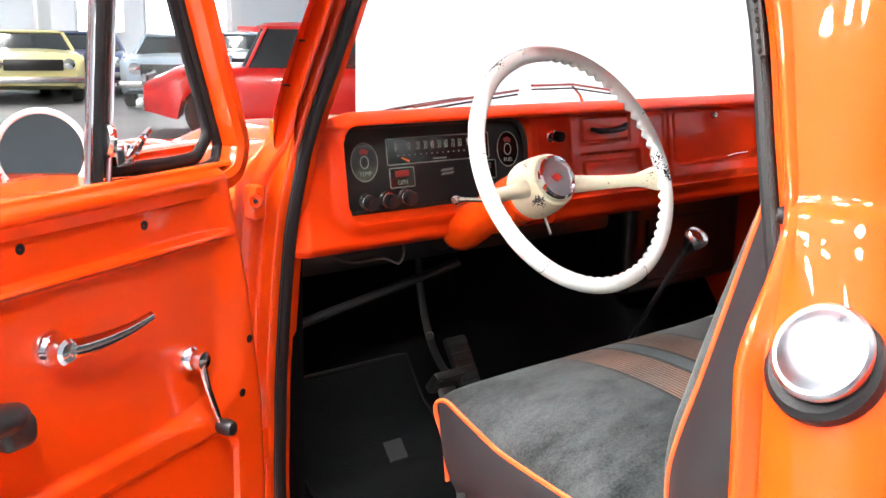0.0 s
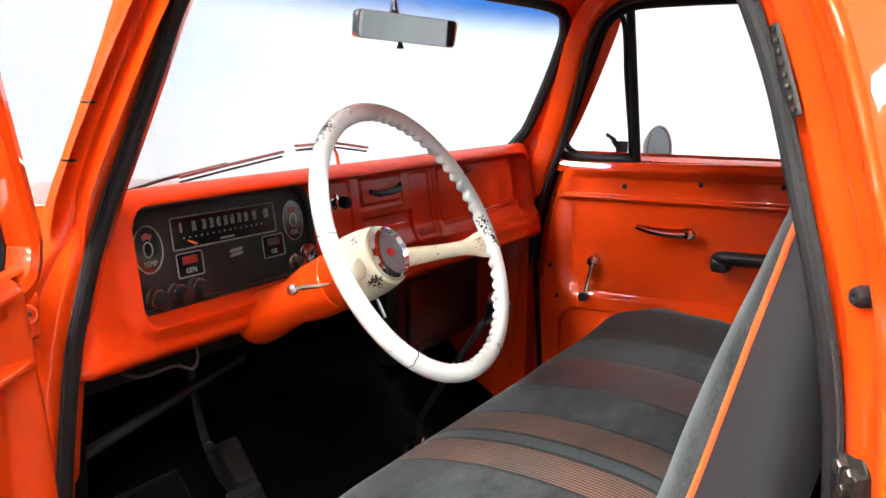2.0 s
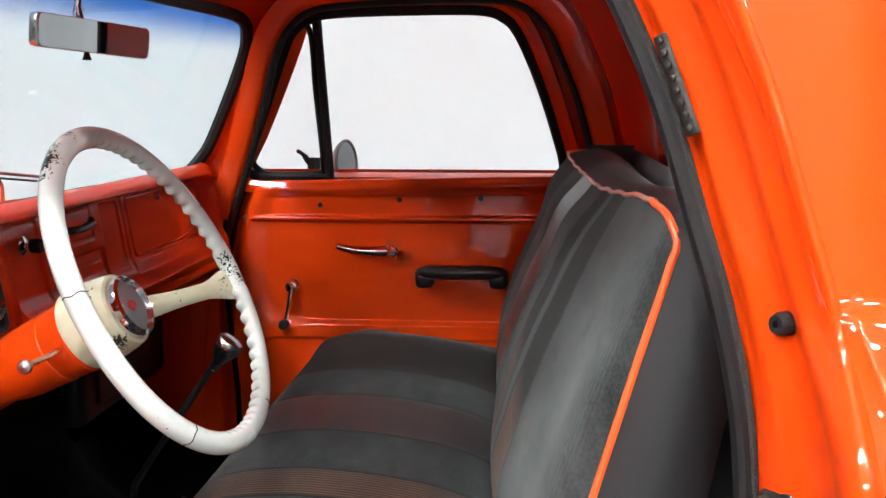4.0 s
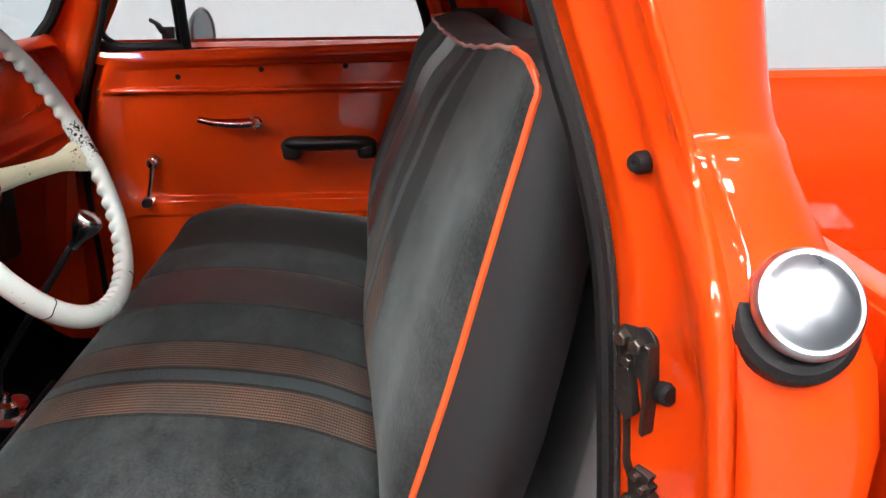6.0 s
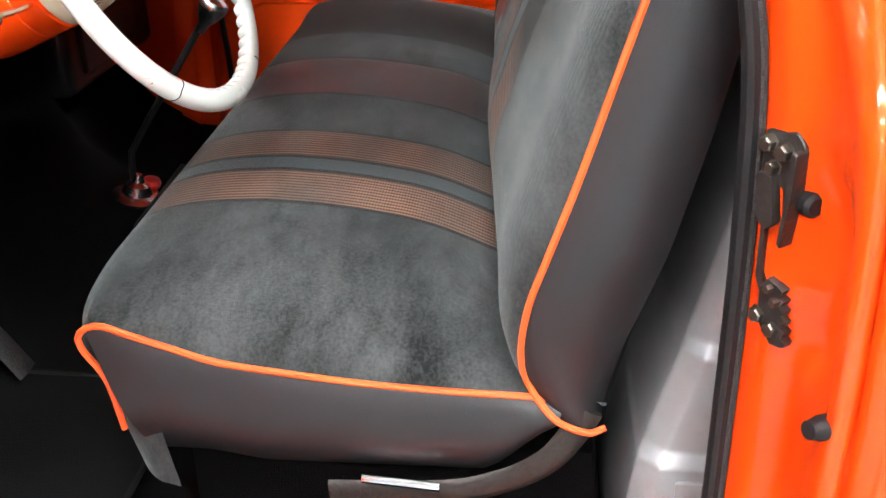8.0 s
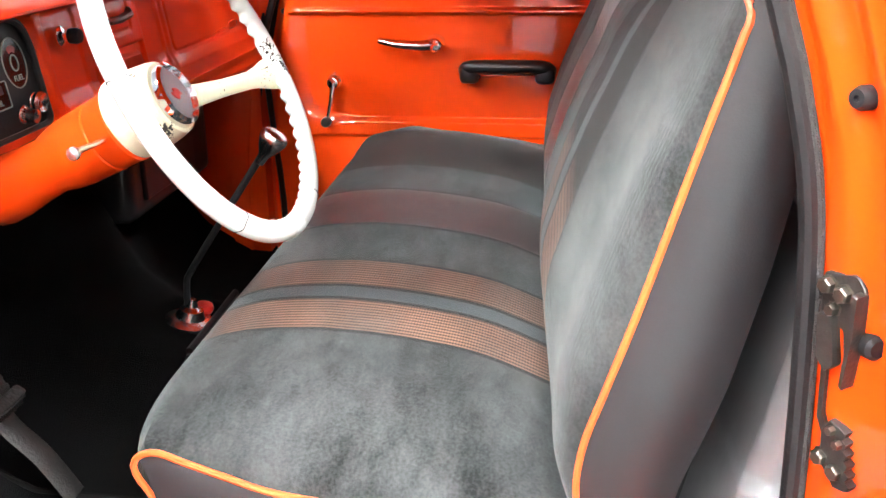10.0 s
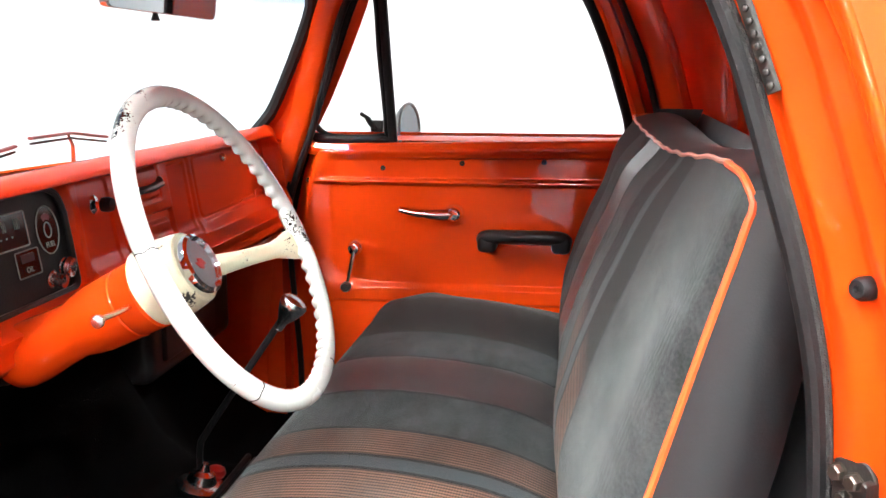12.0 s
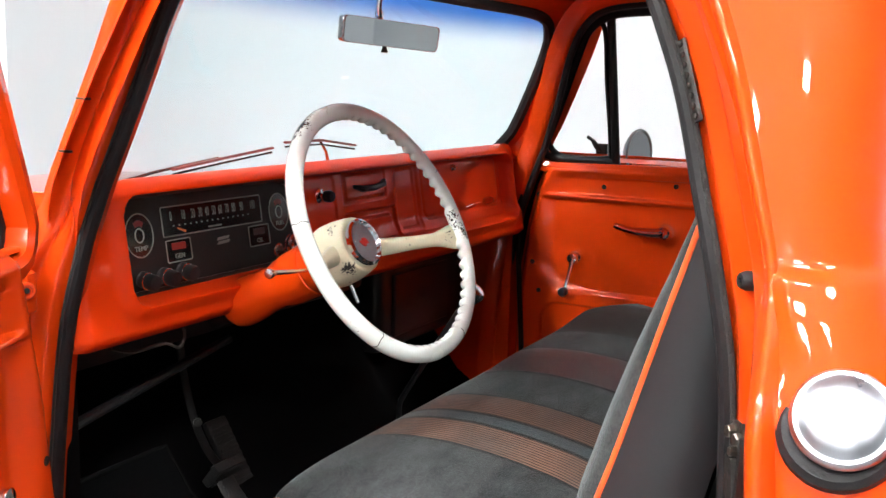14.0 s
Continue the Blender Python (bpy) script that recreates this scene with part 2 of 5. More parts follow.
    l.new(wv.outputs["Fac"], mw.inputs[0])
    ml = n.new("ShaderNodeMath")
    ml.operation = "MULTIPLY"
    ml.inputs[1].default_value = 0.32
    l.new(wy.outputs["Fac"], ml.inputs[0])
    l.new(ml.outputs[0], mw.inputs[2])
    weave = n.new("ShaderNodeMix")
    weave.data_type = "RGBA"
    weave.inputs["A"].default_value, weave.inputs["B"].default_value = (0.008, 0.007, 0.006, 1), (0.27, 0.148, 0.096, 1)
    l.new(mw.outputs[0], weave.inputs["Factor"])
    col = src
    brush = n.new("ShaderNodeMix")
    brush.data_type = "RGBA"
    worn_nap, bare, faded, most = n.new("ShaderNodeTexNoise"), n.new("ShaderNodeMapRange"), n.new("ShaderNodeMapRange"), n.new("ShaderNodeMath")
    worn_nap.inputs["Scale"].default_value, worn_nap.inputs["Detail"].default_value = 9, 5
    l.new(lay.outputs["Vector"], worn_nap.inputs["Vector"])
    bare.inputs["From Min"].default_value, bare.inputs["From Max"].default_value = 0.40, 0.68
    bare.inputs["To Min"].default_value, bare.inputs["To Max"].default_value = 0.18, 0.62
    l.new(worn_nap.outputs["Fac"], bare.inputs["Value"])
    # the stripes are rubbed away over the front roll of the cushion
    faded.inputs["From Min"].default_value, faded.inputs["From Max"].default_value = 0.60, 0.69
    faded.inputs["To Min"].default_value, faded.inputs["To Max"].default_value = 0.0, 0.85
    l.new(sp.outputs["Y"], faded.inputs["Value"])
    most.operation = "MAXIMUM"
    l.new(bare.outputs["Result"], most.inputs[0])
    l.new(faded.outputs["Result"], most.inputs[1])
    l.new(most.outputs[0], brush.inputs["Factor"])
    l.new(weave.outputs["Result"], brush.inputs["A"])
    l.new(src, brush.inputs["B"])
    down = n.new("ShaderNodeMapRange")
    down.inputs["From Min"].default_value, down.inputs["From Max"].default_value = .196, .212
    l.new(sp.outputs["Y"], down.inputs["Value"])
    strip = n.new("ShaderNodeMix")
    strip.data_type = "RGBA"
    strip.inputs["A"].default_value = (0.020, 0.017, 0.017, 1)
    l.new(down.outputs["Result"], strip.inputs["Factor"])
    l.new(brush.outputs["Result"], strip.inputs["B"])
    for a, z in ((-0.435, -0.335), (-0.285, -0.185)):
        col = over(col, between(a, z), strip.outputs["Result"])
    # passenger-side brown stripes in one dark tone, shade put into the colour
    col = over(col, between(.345, .60), (0.020, 0.015, 0.014))
    for a, z in ((-0.337, -0.283),):
        col = over(col, between(a, z), (0.040, 0.052, 0.058))
    plum = between(-0.010, 0.165)
    col = over(col, plum, (0.031, 0.021, 0.022))
    for x in (-.439, -.333, -.287, -.181, -.014, .169, .341, .605):
        col = over(col, between(x - .0045, x + .0045), (0.005, 0.005, 0.006))
    rmix = n.new("ShaderNodeMix")
    l.new(plum, rmix.inputs["Factor"])
    l.new(b.inputs["Roughness"].links[0].from_socket, rmix.inputs["A"])
    rmix.inputs["B"].default_value = 0.30
    l.new(rmix.outputs["Result"], b.inputs["Roughness"])
    ribs, rise, both = n.new("ShaderNodeTexWave"), n.new("ShaderNodeMath"), n.new("ShaderNodeMath")
    ribs.wave_type, ribs.bands_direction = "BANDS", "X"
    ribs.inputs["Scale"].default_value = 42
    l.new(tc.outputs["Object"], ribs.inputs["Vector"])
    rise.operation, both.operation = "MULTIPLY", "ADD"
    soft = n.new("ShaderNodeMath")
    soft.operation = "MULTIPLY"
    soft.inputs[1].default_value = 0.22
    l.new(ribs.outputs["Fac"], soft.inputs[0])
    l.new(soft.outputs[0], rise.inputs[0])
    high, only = n.new("ShaderNodeMapRange"), n.new("ShaderNodeMath")
    high.inputs["From Min"].default_value, high.inputs["From Max"].default_value = .95, 1.02
    only.operation = "MULTIPLY"
    l.new(sp.outputs["Z"], high.inputs["Value"])
    l.new(high.outputs["Result"], only.inputs[0])
    l.new(between(-.75, -.62), only.inputs[1])
    l.new(only.outputs[0], rise.inputs[1])
    bump = [k for k in n if k.type == "BUMP"][0]
    l.new(bump.inputs["Height"].links[0].from_socket, both.inputs[0])
    l.new(rise.outputs[0], both.inputs[1])
    l.new(both.outputs[0], bump.inputs["Height"])
    l.new(col, b.inputs["Base Color"])
    b.inputs["Sheen Tint"].default_value = (0.86, 1.0, 1.0, 1)
    # flat-woven and plum stripes have no pile, so less sheen
    flat = None
    for a, z in ((-.435, -.335), (-.285, -.185), (-.010, .165), (.345, .60)):
        got = between(a, z)
        if flat is not None:
            both_flat = n.new("ShaderNodeMath")
            both_flat.operation = "MAXIMUM"
            l.new(flat, both_flat.inputs[0])
            l.new(got, both_flat.inputs[1])
            got = both_flat.outputs[0]
        flat = got
    less = n.new("ShaderNodeMapRange")
    less.inputs["To Min"].default_value, less.inputs["To Max"].default_value = b.inputs["Sheen Weight"].default_value, 0.10
    l.new(flat, less.inputs["Value"])
    l.new(less.outputs["Result"], b.inputs["Sheen Weight"])
    return m


VELVET = velvet()

# ---- mesh helpers ----


def smooth(pts, n, closed=False):
    """n points of a smooth curve through pts, at even lengths."""
    P = np.array(pts, float)
    k = len(P)
    out = []
    for i in range(k if closed else k - 1):
        a, b, c, d = (P[(i + j) % k] if closed else P[min(max(i + j, 0), k - 1)] for j in (-1, 0, 1, 2))
        for t in np.linspace(0, 1, 16, endpoint=False):
            out.append(0.5 * (2 * b + (c - a) * t + (2 * a - 5 * b + 4 * c - d) * t * t + (3 * b - a - 3 * c + d) * t ** 3))
    out.append(P[0] if closed else P[-1])
    Q = np.array(out)
    s = np.concatenate([[0], np.cumsum(np.linalg.norm(np.diff(Q, axis=0), axis=1))])
    u = np.linspace(0, s[-1], n + 1)[:-1] if closed else np.linspace(0, s[-1], n)
    return np.stack([np.interp(u, s, Q[:, i]) for i in range(Q.shape[1])], 1)


def loft(bm, rings, closed=True, loop=False, caps=False):
    """Faces between rings of equal length; closed: each ring is a loop; loop: the last ring meets the first."""
    vs = [[bm.verts.new(p) for p in r] for r in rings]
    k = len(vs[0])
    for i in range(len(vs) - (0 if loop else 1)):
        a, b = vs[i], vs[(i + 1) % len(vs)]
        for j in range(k if closed else k - 1):
            q = (a[j], a[(j + 1) % k], b[(j + 1) % k], b[j])
            if len(set(q)) == 4:
                bm.faces.new(q)
    if caps:
        bm.faces.new(vs[0][::-1])
        bm.faces.new(vs[-1])
    return vs


def tube(bm, pts, r, seg=10, closed=False, flat=1.0, up=(0, 0, 1)):
    """A round or flattened bar along pts; r may be one radius or a list."""
    P = [Vector(p) for p in pts]
    n = len(P)
    rs = r if isinstance(r, (list, tuple, np.ndarray)) else [r] * n
    rings = []
    side = None
    for i in range(n):
        t = (P[(i + 1) % n] - P[i - 1]) if closed else (P[min(i + 1, n - 1)] - P[max(i - 1, 0)])
        t.normalize()
        if side is None:
            side = t.cross(Vector(up))
            if side.length < 0.05:
                side = t.cross(Vector((1, 0, 0)))
        side = (side - t * side.dot(t)).normalized()
        w = side.cross(t)
        rings.append([P[i] + float(rs[i]) * (math.cos(a) * side + flat * math.sin(a) * w) for a in (2 * math.pi * j / seg for j in range(seg))])
    return loft(bm, rings, True, closed, not closed)


def lathe(bm, profile, at, axis, seg=32):
    """Turns (radius, height) points round the axis at a place."""
    a = Vector(axis).normalized()
    x = a.orthogonal().normalized()
    y = a.cross(x)
    o = Vector(at)
    rings = [[o + a * h + max(r, 1e-4) * (math.cos(t) * x + math.sin(t) * y) for t in (2 * math.pi * j / seg for j in range(seg))] for r, h in profile]
    loft(bm, rings, True, False, True)


def box(bm, lo, hi, bevel=0.0, m=None, seg=2):
    """A block with softened edges, added to bm; m: a matrix for it alone."""
    lo, hi = Vector(lo), Vector(hi)
    b = bmesh.new()
    bmesh.ops.create_cube(b, size=1.0)
    bmesh.ops.transform(b, matrix=Matrix.LocRotScale((lo + hi) / 2, None, hi - lo), verts=b.verts)
    if bevel:
        bmesh.ops.bevel(b, geom=b.edges[:], offset=bevel, segments=seg, profile=0.6, affect="EDGES", clamp_overlap=True)
    if m is not None:
        bmesh.ops.transform(b, matrix=m, verts=b.verts)
    me = bpy.data.meshes.new("block")
    b.to_mesh(me)
    b.free()
    bm.from_mesh(me)
    bpy.data.meshes.remove(me)


def sheet(bm, f, us, vs):
    """A surface of f(u, v) over two lists."""
    return loft(bm, [[f(u, v) for v in vs] for u in us], False)


def thick(bm, d):
    bmesh.ops.recalc_face_normals(bm, faces=bm.faces)
    bmesh.ops.solidify(bm, geom=bm.faces[:], thickness=d)


def part(name, bm, material, parent=None, label="", angle=35):
    bmesh.ops.recalc_face_normals(bm, faces=bm.faces)
    me = bpy.data.meshes.new(name)
    bm.to_mesh(me)
    bm.free()
    me.materials.append(material)
    me.polygons.foreach_set("use_smooth", [True] * len(me.polygons))
    me.set_sharp_from_angle(angle=radians(angle))
    ob = new(name, me)
    if parent is not None:
        ob.parent = parent
        bpy.context.view_layer.update()
        ob.matrix_parent_inverse = parent.matrix_world.inverted()
    if label:
        tagged(ob, label)
    return ob


def thing(name, at, label, category, group="", kind=""):
    ob = new(name)
    ob.empty_display_size = 0.1
    ob.location = at
    bpy.context.view_layer.update()
    return tagged(ob, label, category, group, kind)


def whole(name, bm, material, label, category, kind="", angle=35):
    return tagged(part(name, bm, material, None, "", angle), label, category, "", kind)


def B():
    return bmesh.new()


def ramp(x, xs, ys):
    return float(np.interp(x, xs, ys))


def soft_ramp(x, xs, ys, w):
    return float(np.mean(np.interp(np.linspace(x - w, x + w, 13), xs, ys)))


def step(a, b, x):
    t = min(max((x - a) / (b - a), 0), 1)
    return t * t * (3 - 2 * t)


def round_outline(pts, r, k=5):
    """Corners of a polygon rounded."""
    out = []
    m = len(pts)
    for i in range(m):
        p, q, s = Vector(pts[i - 1]), Vector(pts[i]), Vector(pts[(i + 1) % m])
        a, b = q + (p - q).normalized() * r, q + (s - q).normalized() * r
        for j in range(k + 1):
            t = j / k
            out.append(tuple(a * (1 - t) ** 2 + q * 2 * t * (1 - t) + b * t * t))
    return out


def rrect(x, z, x0, x1, z0, z1, r):
    """Distance outside (+) or inside (-) a rectangle with round corners."""
    qx, qz = abs(x - (x0 + x1) / 2) - (x1 - x0) / 2 + r, abs(z - (z0 + z1) / 2) - (z1 - z0) / 2 + r
    return math.hypot(max(qx, 0), max(qz, 0)) + min(max(qx, qz), 0) - r

# ---- the showroom ----
bm = B()
box(bm, (-16, -14, -0.2), (16, 28, 0.0))
whole("floor", bm, CONCRETE, "grey polished concrete showroom floor", "floor", "structure")
bm = B()
box(bm, (-16, -14, 5.5), (16, 28, 5.7))
whole("ceiling", bm, CEILING, "pale showroom ceiling with light panels", "ceiling", "structure")
for nm, lo, hi, mt, lb in (
    ("wall_north", (-16, 28, 0), (16, 28.2, 5.5), WALLGREY, "pale blue-grey far showroom wall"),
    ("wall_south", (-16, -14.2, 0), (16, -14, 5.5), WALLGREY, "pale grey showroom wall behind the truck"),
    ("wall_west", (-16.2, -14.2, 0), (-16, 28.2, 5.5), WALLDIM, "darkened grey showroom wall beside the truck, out of view"),
    ("wall_east", (16, -14.2, 0), (16.2, 28.2, 5.5), WALLGREY, "pale grey showroom wall"),
):
    bm = B()
    box(bm, lo, hi)
    whole(nm, bm, mt, lb, "wall", "structure")
bm = B()
plan = [(1.52, 4.0), (2.0, 4.0)] + [(2.0 + 2.0 * math.sin(a), 2.0 + 2.0 * math.cos(a)) for a in np.linspace(0, math.pi / 2, 16)] + [(4.0, 1.0), (4.0, -14.0)]
out = [(1.52, 4.12), (2.0, 4.12)] + [(2.0 + 2.12 * math.sin(a), 2.0 + 2.12 * math.cos(a)) for a in np.linspace(0, math.pi / 2, 16)] + [(4.12, 1.0), (4.12, -14.0)]
loft(bm, [[(x, y, 0) for x, y in plan + out[::-1]], [(x, y, 5.5) for x, y in plan + out[::-1]]], True, False, True)
whole("wall_photo", bm, WALLWHITE, "bright white curved photo wall beside the truck", "wall", "structure")
for i, (x0, x1) in enumerate(((8.6, 9.9), (10.6, 11.9), (12.6, 13.6))):
    bm = B()
    box(bm, (x0, 27.93, 1.2), (x1, 27.99, 2.7))
    w = whole("window_%d" % (i + 1), bm, DAYPANE, "bright daylight window in the far wall", "window", "structure")
    bm = B()
    for lo, hi in (((x0 - .06, 27.9, 1.14), (x0, 27.99, 2.76)), ((x1, 27.9, 1.14), (x1 + .06, 27.99, 2.76)), ((x0, 27.9, 2.7), (x1, 27.99, 2.76)), ((x0, 27.9, 1.14), (x1, 27.99, 1.2))):
        box(bm, lo, hi)
    part("window_frame", bm, WALLWHITE, w)
for x in (5.6, 10.2):
    bm = B()
    box(bm, (x, 22.0, 0), (x + 0.28, 22.28, 5.5), 0.01)
    whole("column", bm, WALLWHITE, "white square showroom column", "column", "structure")


def ceiling_light(x, y, w=0.6, d=0.9):
    t = thing("ceiling_light", (x, y, 5.5), "white fluorescent ceiling light, switched on", "ceiling light", "rows of ceiling lights")
    bm = B()
    box(bm, (x - w / 2 - .03, y - d / 2 - .03, 5.43), (x + w / 2 + .03, y + d / 2 + .03, 5.5), 0.006)
    part("housing", bm, CEILING, t)
    bm = B()
    box(bm, (x - w / 2, y - d / 2, 5.405), (x + w / 2, y + d / 2, 5.426), 0.004)
    part("tube_panel", bm, LIGHTS, t, "glowing white panel")
    return t


first = ceiling_light(-3.0, -3.0)
# y 4.8 and x -13.2 rows added, unseen, for backrest light and door glints
for x, y in ((-3.0, -0.4), (-3.0, 2.2), (-5.6, -3.0), (-5.6, -0.4), (-5.6, 2.2), (-8.2, -0.4), (-8.4, 2.2), (3.2, -3.2), (-3.0, 4.8), (-5.6, 4.8), (-8.4, 4.8), (-13.2, -1.8), (-13.2, 0.4), (-13.2, 2.6)):
    copy_thing(first, pose(x, y, 5.5))
for x, y in ((4.5, 16.0), (10.0, 16.0), (-2.0, 23.0), (4.5, 23.0), (10.0, 23.0)):
    copy_thing(first, pose(x, y, 5.5))

# ---- the pickup truck: cab ----
truck = thing("pickup_truck", (0, 0, 0), "glossy orange vintage pickup truck with its driver door open", "pickup truck")

# the door opening seen from the side: y and z
OPEN = [(.985, .60), (.985, .80), (.975, .92), (.947, 1.11), (.915, 1.22), (.868, 1.345), (.822, 1.48), (.792, 1.575), (.755, 1.645), (.69, 1.69), (.55, 1.705),
        (.34, 1.71), (.225, 1.70), (.158, 1.65), (.119, 1.575), (.083, 1.49), (.053, 1.39), (.033, 1.32), (.014, 1.225), (.006, 1.10), (.002, .93), (.002, .72),
        (.02, .60), (.10, .565), (.5, .56), (.90, .565)]
LOOP = smooth(OPEN, 230, True)


def side_x(z):
    return ramp(z, (1.28, 1.34, 1.72), (0.80, 0.795, 0.722))


def outward(loop):
    t = np.roll(loop, -1, 0) - np.roll(loop, 1, 0)
    n = np.stack([-t[:, 1], t[:, 0]], 1)
    n /= np.linalg.norm(n, axis=1)[:, None]
    c = loop.mean(0)
    if ((loop - c) * n).sum() < 0:
        n = -n
    return n


NORM = outward(LOOP)


def low_rear(y, z):
    """1 on the rear post under the belt line, 0 elsewhere."""
    return step(1.335, 1.19, z) * step(.4, .1, y)


def front_post(y, z):
    """1 on the upper front post, 0 elsewhere."""
    return step(.60, .72, y) * step(1.20, 1.29, z)


def opening_ring(off, dx, sx, low=None, front=None):
    """The opening's outline pushed outward by off and out of the cab by dx; low: the same two for the lower rear post."""
    out = []
    for (y, z), (ny, nz) in zip(LOOP, NORM):
        k = low_rear(y, z) if low else 0.0
        o, d = (off, dx) if not low else (off + (low[0] - off) * k, dx + (low[1] - dx) * k)
        if low:
            o += .020 * k * step(.965, 1.0, z) * step(1.175, 1.135, z) * math.exp(-((d - .098) / .034) ** 4)
        if front:
            k = front_post(y, z)
            o, d = o + (front[0] - o) * k, d + (front[1] - d) * k
        if sx > 0 and d > 0:
            d *= 1 - .96 * step(1.27, 1.34, z)
        out.append((sx * (side_x(z) + d), y + ny * o, z + nz * o))
    return out


# the upper front post: a narrow rounded ridge beside the seal, a groove and a flat outer face
FRONT = ((.0, .0), (.006, .003), (.012, .006), (.0145, .010), (.0160, .014), (.0185, .0185), (.022, .0205), (.027, .0215), (.032, .0200), (.0345, .0175), (.0355, .0190), (.0375, .0235), (.041, .0260), (.047, .0285), (.053, .0310),
         (.059, .0335), (.065, .0360), (.0685, .0368), (.0705, .034), (.074, .02), (.072, .0))
for sx, nm in ((-1, "driver"), (1, "passenger")):
    bm = B()
    inner = ((.03, -.03), (.004, -.022)) if sx < 0 else ((.05, -.075), (.012, -.07), (.0, -.06))
    # (outward, out) of the door step, and the same under the belt, where it rolls into a deep lip
    jamb = ((.0, .0, .0, .0), (.006, .003, .004, .006), (.012, .006, .008, .014), (.0145, .009, .010, .022), (.0155, .014, .013, .032), (.0165, .024, .018, .040), (.019, .0265, .026, .048), (.028, .030, .036, .056), (.040, .035, .043, .066),
            (.0425, .038, .046, .080), (.0435, .044, .045, .096), (.0440, .057, .042, .118), (.0465, .060, .0405, .134), (.055, .066, .0415, .146), (.0585, .071, .046, .1535), (.0605, .080, .052, .156), (.0630, .0845, .058, .152), (.066, .0855, .0615, .138),
            (.070, .084, .0655, .136), (.076, .05, .0675, .140), (.072, .01, .070, .11))
    loft(bm, [opening_ring(o, d, sx) for o, d in inner] + [opening_ring(o, d, sx, (o2, d2), f if sx < 0 else None) for (o, d, o2, d2), f in zip(jamb, FRONT)], True)
    part("door_frame", bm, ORANGE, truck, "", 70)
    bm = B()
    mid = opening_ring(-.004, .008, sx) if sx < 0 else opening_ring(-.006, -.052, sx)
    tube(bm, mid, 0.0105 if sx < 0 else .0115, 10, True, 0.8)
    seal = part("door_seal", bm, RUBBER, truck, "black rubber door weatherstrip")
    bm = B()
    tube(bm, opening_ring(.0035, .014, sx), 0.0036, 8, True)
    part("seal_bead", bm, SEALGREY, seal)
    if sx > 0:
        # black strip added to stop light leaking past the closed door
        bm = B()
        ring = [(a if a[2] < 1.29 else c, b) for a, b, c in zip(opening_ring(-.045, .02, sx), opening_ring(.02, .02, sx), opening_ring(-.016, .02, sx))]
        i0 = max(range(len(ring)), key=lambda i: ring[i][0][2])
        ring = [r for r in ring[i0:] + ring[:i0] if r[0][2] < 1.29]
        loft(bm, [[a for a, b in ring], [b for a, b in ring]], False)
        part("gap_strip", bm, GASKET, seal, "black strip added to block light through the door gap")
        bm = B()
        ring = [(a, b) for a, b in zip(opening_ring(-.050, .02, sx), opening_ring(.02, .02, sx)) if a[1] < .24 and 1.27 < a[2] < 1.665]
        loft(bm, [[a for a, b in ring], [b for a, b in ring]], False)
        part("door_edge", bm, ORANGE, truck)


def corner_x(z):
    """Outer skin of the cab behind the door, by height: a shoulder under the belt line."""
    return ramp(z, (.45, .60, .95, 1.08, 1.15, 1.20, 1.25, 1.285, 1.305, 1.320, 1.332, 1.3365, 1.3415, 1.35, 1.5, 1.72, 1.78), (.93, .95, .960, .957, .949, .939, .923, .911, .904, .897, .890, .887, .8755, .873, .838, .785, .74))


REAR = np.array(sorted([(p[0], p[1], -q[0]) for p, q in zip(LOOP, NORM) if p[0] < .3 and .56 < p[1] < 1.66], key=lambda r: r[1]))


def quarter(sx):
    """The rear corner of the cab, from the door frame round to the back."""
    bm = B()
    zs = sorted(list(np.linspace(.5, 1.2, 24)) + list(np.linspace(1.21, 1.36, 31)) + list(np.linspace(1.38, 1.74, 16)))
    rows = []
    for z in zs:
        X = corner_x(z)
        w = step(1.335, 1.19, z)
        y0 = float(np.interp(z, REAR[:, 1], REAR[:, 0])) - float(np.interp(z, REAR[:, 1], REAR[:, 2])) * (.064 + .003 * w)
        xe = side_x(z) + .086 + .057 * w
        back, r = ramp(z, (.6, .9, .98, 1.05, 1.11, 1.17, 1.265, 1.312, 1.374, 1.7), (-.15, -.155, -.163, -.182, -.192, -.187, -.146, -.127, -.114, -.10)), .075
        row = []
        for k in range(10):
            a, t = min(1, k / 4) * math.pi / 2, max(0, (k - 4) / 5)
            y1 = y0 - .014 * (1 - math.cos(a))
            row.append((sx * (xe - .003 + (X - xe + .003) * (.55 * math.sin(a) + .45 * step(0, .9, (k / 9)))), y1 + (back + r - y1) * t, z))
        for k in range(1, 9):
            a = k / 8 * math.pi / 2
            row.append((sx * (X - r + r * math.cos(a)), back + r - r * math.sin(a), z))
        row.append((sx * (X - r - .12), back, z))
        rows.append(row)
    loft(bm, rows, False)
    return part("cab_corner", bm, ORANGE, truck)


for sx in (-1, 1):
    quarter(sx)


def holed(bm, outer, hole, f):
    """A plate between two outlines of equal length, each point through f."""
    loft(bm, [[f(*p) for p in outer], [f(*p) for p in hole]], True)


# back of the cab with its window
n = 120
ang = np.linspace(0, 2 * np.pi, n, endpoint=False)


def squircle(w, h, cx, cz, p):
    return [(cx + w * math.copysign(abs(math.cos(a)) ** (2 / p), math.cos(a)), cz + h * math.copysign(abs(math.sin(a)) ** (2 / p), math.sin(a))) for a in ang]


